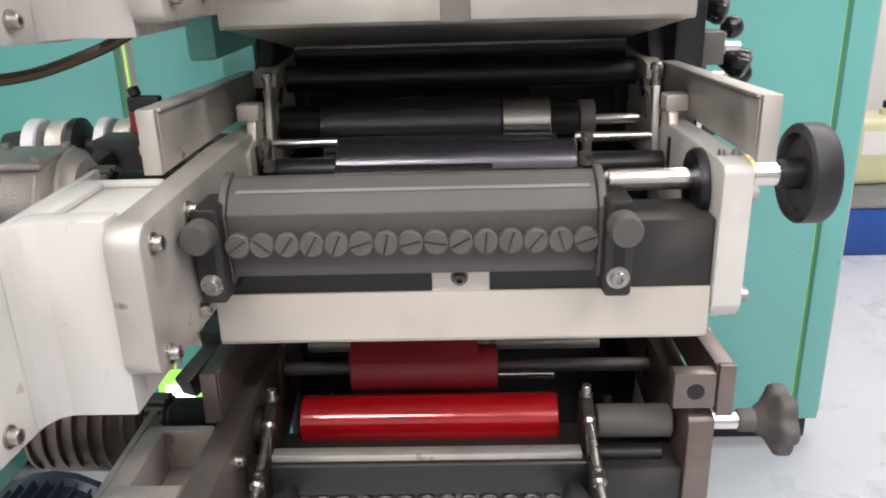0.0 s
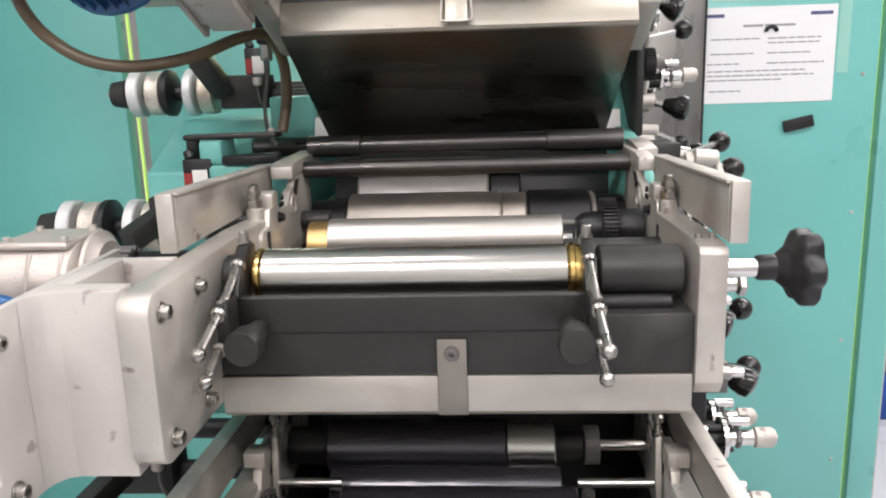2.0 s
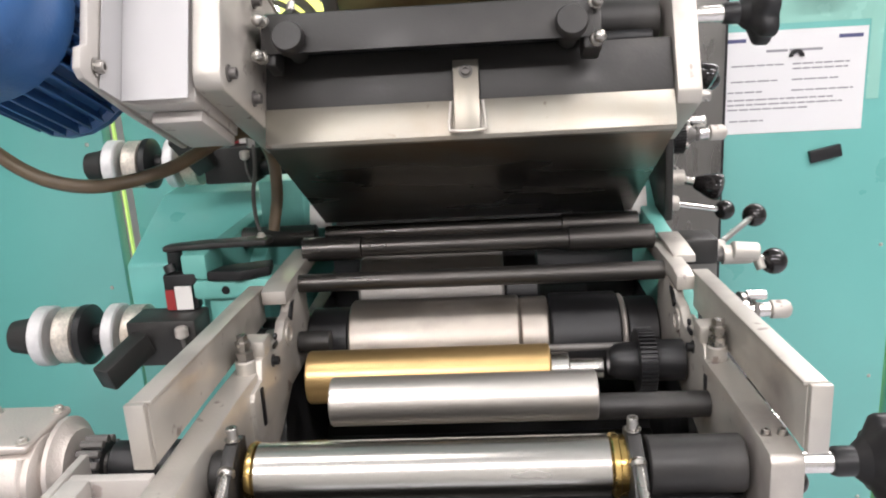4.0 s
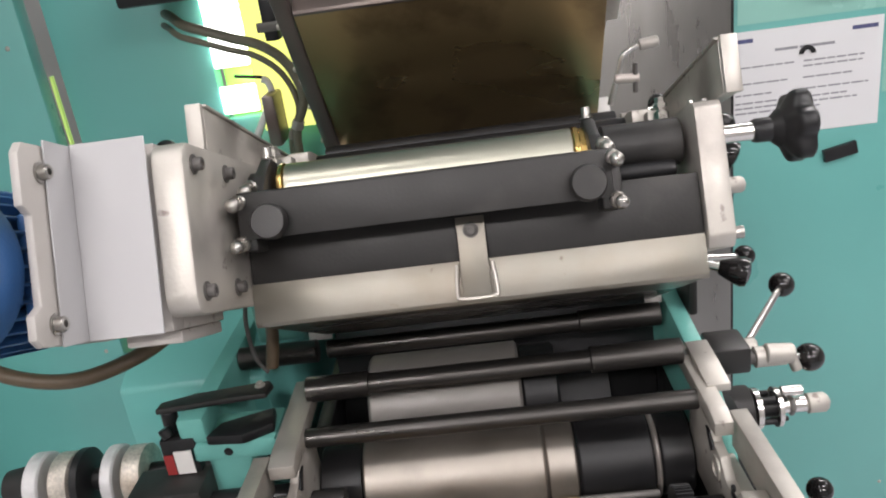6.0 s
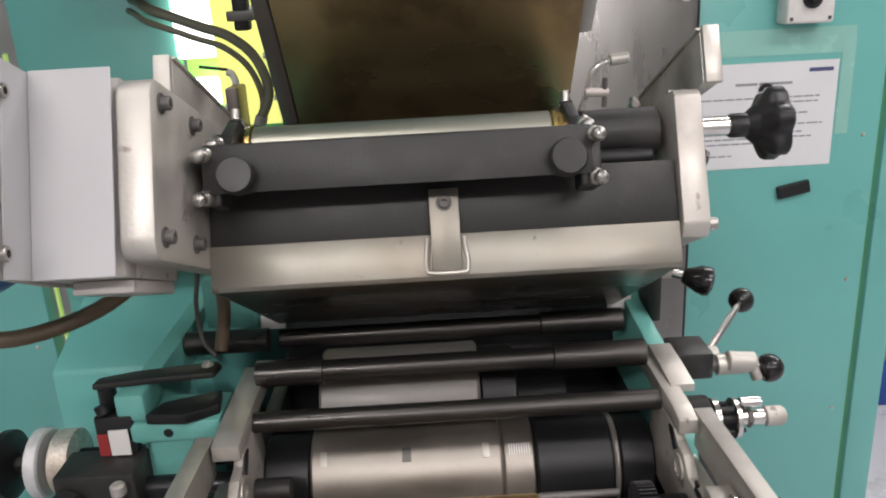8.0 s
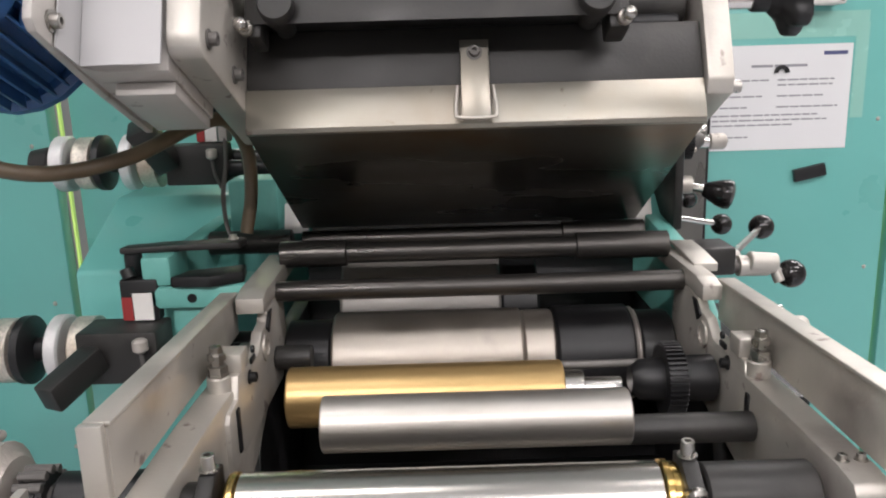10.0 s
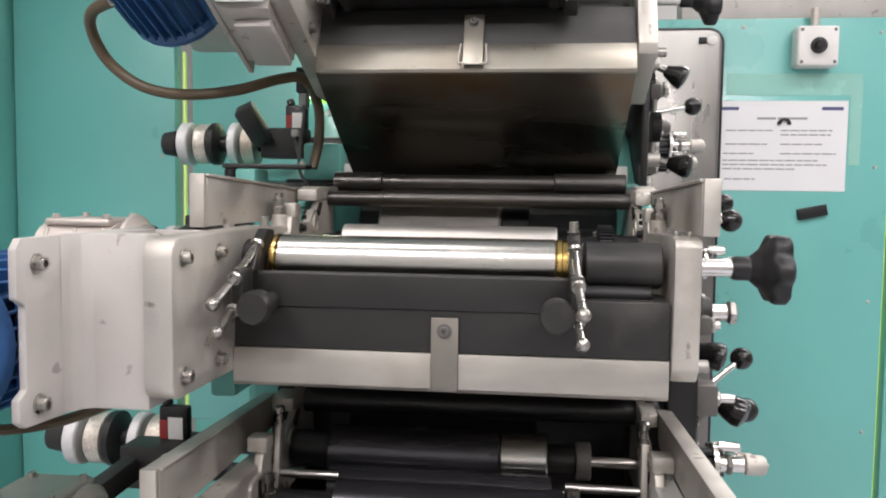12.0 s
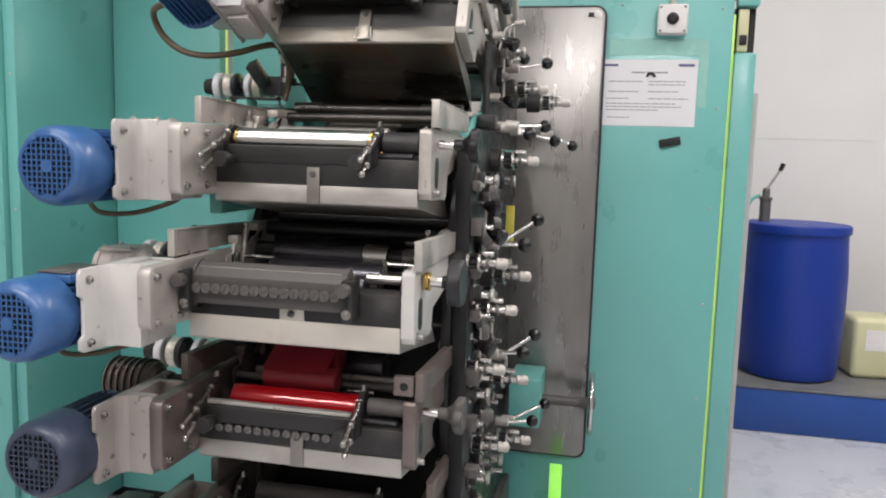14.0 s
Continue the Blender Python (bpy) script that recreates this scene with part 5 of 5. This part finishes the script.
# ---- register couplings on the drive side ----
def coupling(m, back, down=True, dx=0.0, dz=0.0, label="grey and black register coupling with knurled rings"):
    c = thing("register_coupling", m, label, "coupling", "register couplings")
    part("end_cap", lathe([(0, 0.014), (0.004, 0.021), (0.03, 0.025), (0.034, 0.022)], None, 28, (-0.165, 0, 0)), ANTH, c, "black end cap")
    part("spindle", rod((-0.135, 0, 0), (0.06, 0, 0), 0.014), BLACK, c)
    part("ring", lathe([(0, 0.037), (0.002, 0.0395), (0.018, 0.0395), (0.02, 0.037)], None, 36, (-0.125, 0, 0)), RINGW, c, "pale aluminium ring")
    part("ring", lathe([(0, 0.034), (0.003, 0.037), (0.024, 0.037), (0.026, 0.033)], None, 36, (-0.095, 0, 0)), KNURL, c, "worn knurled ring")
    part("ring", lathe([(0, 0.034), (0.003, 0.0395), (0.012, 0.0395), (0.018, 0.026)], None, 36, (-0.068, 0, 0)), BLACK, c)
    part("ring", lathe([(0, 0.037), (0.002, 0.0395), (0.014, 0.0395), (0.016, 0.037)], None, 36, (-0.028, 0, 0)), RINGW, c, "pale aluminium ring")
    part("ring", lathe([(0, 0.034), (0.003, 0.037), (0.024, 0.037), (0.026, 0.033)], None, 36, (-0.004, 0, 0)), KNURL, c, "worn knurled ring")
    hb = part("handle_block", box(0.045 + dx, 0.125 + dx, back, back + 0.05, dz - 0.028, dz + 0.026, 0.003), ANTH, c)
    if down:
        part("handle", box(-0.012, 0.012, -0.032, 0.032, -0.014, 0.014, 0.003, m=pose(0.052 + dx, back - 0.027, dz - 0.008, 20, 0, -25)), ANTH, hb)
    else:
        part("handle", box(-0.016, 0.016, -0.02, 0.02, -0.035, 0.035, 0.003, m=pose(0.040 + dx, back - 0.02, dz + 0.03, 30, -25, 0)), ANTH, hb)
    lt = part("latch", box(0.080 + dx, 0.119 + dx, back + 0.035, back + 0.050, dz + 0.0265, dz + 0.070, 0.003), BLACK, c)
    part("label_patch", box(0.0935 + dx, 0.113 + dx, back + 0.0328, back + 0.0348, dz + 0.028, dz + 0.056, 0), LABELW, lt, "small worn label")
    part("label_patch", box(0.082 + dx, 0.0925 + dx, back + 0.0328, back + 0.0348, dz + 0.028, dz + 0.052, 0), REDLAB, lt, "red label edge")
    part("pin", rod((0.09 + dx, back + 0.042, dz + 0.070), (0.086 + dx, back + 0.044, dz + 0.080), 0.007), BLACK, lt)
    part("plug", lathe([(0, 0.004), (0.003, 0.0075), (0.012, 0.0075), (0.014, 0.005)], None, 14, (0.112 + dx, back - 0.008, dz + 0.008), (0, 0, 1)), CAST, c, "small silver cable plug")
    part("cable", sweep([(0.112 + dx, back - 0.008, dz + 0.008), (0.114 + dx, back - 0.008, dz - 0.012), (0.12 + dx, back - 0.004, dz - 0.032)], 0.0022, seg=8), GUN, c)
    part("rod", rod((0.12 + dx, back + 0.03, dz - 0.01), (0.222, back + 0.03, dz - 0.01), 0.012), BLACK, c)
    part("rod", rod((0.02, 0, 0), (0.222, 0, 0), 0.014), BLACK, c)
    return c


coupling(pose(-0.455, 1.143, 1.295), -0.128, True, 0.010, 0.034)
coupling(pose(-0.455, 1.41, 1.478), -0.06, False)
coupling(pose(-0.458, 1.045, 1.027), -0.15, True, -0.02, 0.013)
coupling(pose(-0.370, 0.96, 0.806), -0.10)

la = thing("link_arm", pose(0, 0, 0), "black linkage arms beside the teal frame", "linkage")
part("arm", prism([(-0.367, 1.066), (-0.365, 1.082), (-0.33, 1.094), (-0.249, 1.106), (-0.243, 1.098), (-0.247, 1.078), (-0.30, 1.074)], 1.4215, 1.4285, 0.002, axis="z"), ANTH, la)
part("arm", prism([(-0.311, 1.046), (-0.300, 1.072), (-0.245, 1.092), (-0.240, 1.060), (-0.27, 1.042)], 1.3905, 1.402, 0.002, axis="z"), BLACK, la)
part("pin", rod((-0.357, 1.076, 1.384), (-0.357, 1.076, 1.4213), 0.009), BLACK, la)
part("pin", bolt((-0.257, 1.095, 1.4287), (0, 0, 1), 0.004, 0.004), NICKEL, la)

# hose from the upper motor
hs = thing("cable_hose", pose(0, 0, 0), "brown flexible hose sagging from the upper motor to the press", "hose")
part("tube", sweep([(-0.43, 0.90, 1.62), (-0.48, 0.93, 1.612), (-0.497, 0.96, 1.590), (-0.485, 0.98, 1.556), (-0.442, 0.985, 1.526), (-0.385, 0.99, 1.516), (-0.325, 1.02, 1.526), (-0.282, 1.07, 1.548), (-0.255, 1.10, 1.552), (-0.246, 1.14, 1.52), (-0.247, 1.149, 1.47), (-0.254, 1.14, 1.425)], 0.0075), HOSE, hs)
part("end_fitting", rod((-0.420, 0.893, 1.622), (-0.437, 0.905, 1.6195), 0.0105, None, 6), NICKEL, hs, "hexagonal hose fitting")
cw = thing("signal_cable", pose(0, 0, 0), "thin grey cable with a plug hanging beside the hose", "cable")
part("wire", sweep([(-0.285, 1.20, 1.55), (-0.283, 1.19, 1.50), (-0.29, 1.19, 1.46), (-0.285, 1.18, 1.42), (-0.27, 1.17, 1.403)], 0.0028, seg=8), GUN, cw)
part("plug", box(-0.296, -0.274, 1.19, 1.21, 1.545, 1.585, 0.003), BLACK, cw)
part("nut", rod((-0.285, 1.20, 1.522), (-0.285, 1.20, 1.545), 0.009, None, 6), ZINC, cw)
for i, lx in ((3, 0), (2, 0)):
    y, z, tilt = UNITS[i]
    mc = thing("motor_cable", pose(0, y, z), "dark motor cable looping below the blue motor", "cable", "motor cables")
    part("wire", sweep([(-0.41, -0.12, -0.064), (-0.40, -0.10, -0.085), (-0.36, -0.06, -0.088), (-0.315, -0.03, -0.074), (-0.285, -0.02, -0.060), (-0.275, -0.02, -0.050)], 0.005, seg=8), HOSE, mc)

# yellow-green guard behind the units; its sheets glow in place of backlight
gd = thing("safety_guard", pose(0, 0, 0), "yellow-green acrylic guard with self-glowing sheets in place of backlight", "guard")
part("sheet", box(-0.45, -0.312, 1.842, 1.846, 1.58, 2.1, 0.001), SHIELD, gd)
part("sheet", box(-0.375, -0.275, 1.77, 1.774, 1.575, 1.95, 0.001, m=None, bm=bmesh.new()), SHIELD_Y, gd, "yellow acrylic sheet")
for z, h in ((1.80, 0.21), (1.636, 0.05)):
    part("tube", box(-0.449, -0.382, 1.785, 1.795, z - h / 2, z + h / 2, 0.004), TUBE, gd, "bright lamp panel")
part("hose", sweep([(-0.355, 1.74, 1.672), (-0.346, 1.74, 1.668), (-0.343, 1.74, 1.645), (-0.363, 1.74, 1.608), (-0.390, 1.74, 1.565)], 0.0065), LABELW, gd, "white tube")
part("hook", rod((-0.40, 1.735, 1.684), (-0.352, 1.738, 1.676), 0.003), BLACK, gd)
part("bracket", box(-0.351, -0.329, 1.69, 1.76, 1.56, 1.65, 0.004), BROWN, gd, "brownish steel bracket")
cc = thing("cable_carrier", pose(0, 0, 0), "black cable carrier with a drop arm above the lit guard", "cable carrier")
part("box", box(-0.53, -0.290, 1.63, 1.7995, 1.822, 1.90, 0.006), BLACK, cc)
part("arm", box(-0.311, -0.287, 1.646, 1.674, 1.742, 1.8215, 0.004), BLACK, cc)
part("cross_bar", box(-0.320, -0.272, 1.640, 1.6455, 1.757, 1.773, 0.003), GUN, cc)
for dx, dz, r in ((0.0, 0.0, 0.0085), (-0.014, -0.018, 0.0055)):
    hz = thing("guard_hose", pose(dx, 0.012 if dx else 0, dz), "olive rubber hose arching before the lit guard", "hose", "hoses before the guard")
    part("tube", sweep([(-0.52, 1.805, 1.80), (-0.49, 1.75, 1.795), (-0.46, 1.71, 1.782), (-0.427, 1.70, 1.77), (-0.38, 1.70, 1.751), (-0.332, 1.70, 1.732), (-0.294, 1.70, 1.695), (-0.279, 1.70, 1.637), (-0.303, 1.70, 1.578), (-0.31, 1.72, 1.50)], r), OLIVE, hz)
    part("end_fitting", rod((-0.295, 1.70, 1.60), (-0.301, 1.70, 1.584), r + 0.003, None, 6), NICKEL, hz)
kb = thing("ball_lever", pose(-0.313, 1.15, 1.688), "glossy black ball lever on a stem beside the tilted unit", "lever")
part("ball", ball((0, 0, 0), 0.0125), BAKELITE, kb)
part("stem", rod((0.004, 0.0, -0.012), (0.072, 0.01, -0.075), 0.004), CHROME, kb)
cl = thing("clamp_lever", pose(0, 0, 0), "chrome clamp lever with a knurled grip beside the tray", "lever")
part("stem", sweep([(0.218, 1.55, 1.59), (0.234, 1.55, 1.640), (0.240, 1.55, 1.660), (0.252, 1.55, 1.670), (0.266, 1.55, 1.674)], 0.0045), CHROME, cl)
part("grip", lathe([(0, 0.005), (0.002, 0.0085), (0.028, 0.0085), (0.030, 0.006)], None, 16, (0.264, 1.55, 1.6738), (0.98, 0, 0.12)), NICKEL, cl, "knurled steel grip")
part("collar", rod((0.226, 1.545, 1.629), (0.262, 1.545, 1.627), 0.007), CAST, cl)
part("cross_pin", rod((0.256, 1.544, 1.606), (0.257, 1.544, 1.650), 0.004), GUN, cl)
# low guards reuse the self-glowing sheet instead of real backlight
low = thing("safety_guard", pose(0, 0, 0), "self-glowing yellow-green acrylic guard low beside the splash panel", "guard")
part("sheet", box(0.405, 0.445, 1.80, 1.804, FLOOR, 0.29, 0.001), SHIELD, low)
lowl = thing("safety_guard", pose(0, 0, 0), "small self-glowing yellow-green acrylic guard low behind the units", "guard")
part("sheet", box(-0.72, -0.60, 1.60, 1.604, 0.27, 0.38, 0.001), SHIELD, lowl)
part("tube", box(-0.70, -0.63, 1.594, 1.599, 0.31, 0.34, 0.001), TUBE, lowl, "bright lamp panel")
part("post", box(-0.67, -0.65, 1.6045, 1.615, FLOOR, 0.37, 0.001), GUN, lowl)


# clamp screws and register marks on the turning cylinder
for k, (xa, w) in enumerate(((-0.142, 0.008), (-0.055, 0.010), (0.028, 0.008))):
    mk = part("clamp_mark", box(xa - w / 2, xa + w / 2, -0.008, 0.008, 0.0500, 0.0529, 0.002), GUN if k == 1 else NICKEL, r3[5], "small plate clamp")
for k in range(9):
    part("scale_mark", box(0.052 + k * 0.0026, 0.0532 + k * 0.0026, -0.006, 0.006, 0.0485, 0.0503, 0), LABELW, r3[6])


def motions():
    # the cylinders of the running unit turn steadily
    for ob, speed in ((r3[3], -520), (r3[4], 440), (r3[5], -400), (r3[6], -400)):
        base = Vector(ob.location)
        rows, t = [], 0.0
        while t <= 14.0001:
            rows.append((t, pose(*base, speed * t)))
            t += 0.125
        walk(ob, rows)


motions()
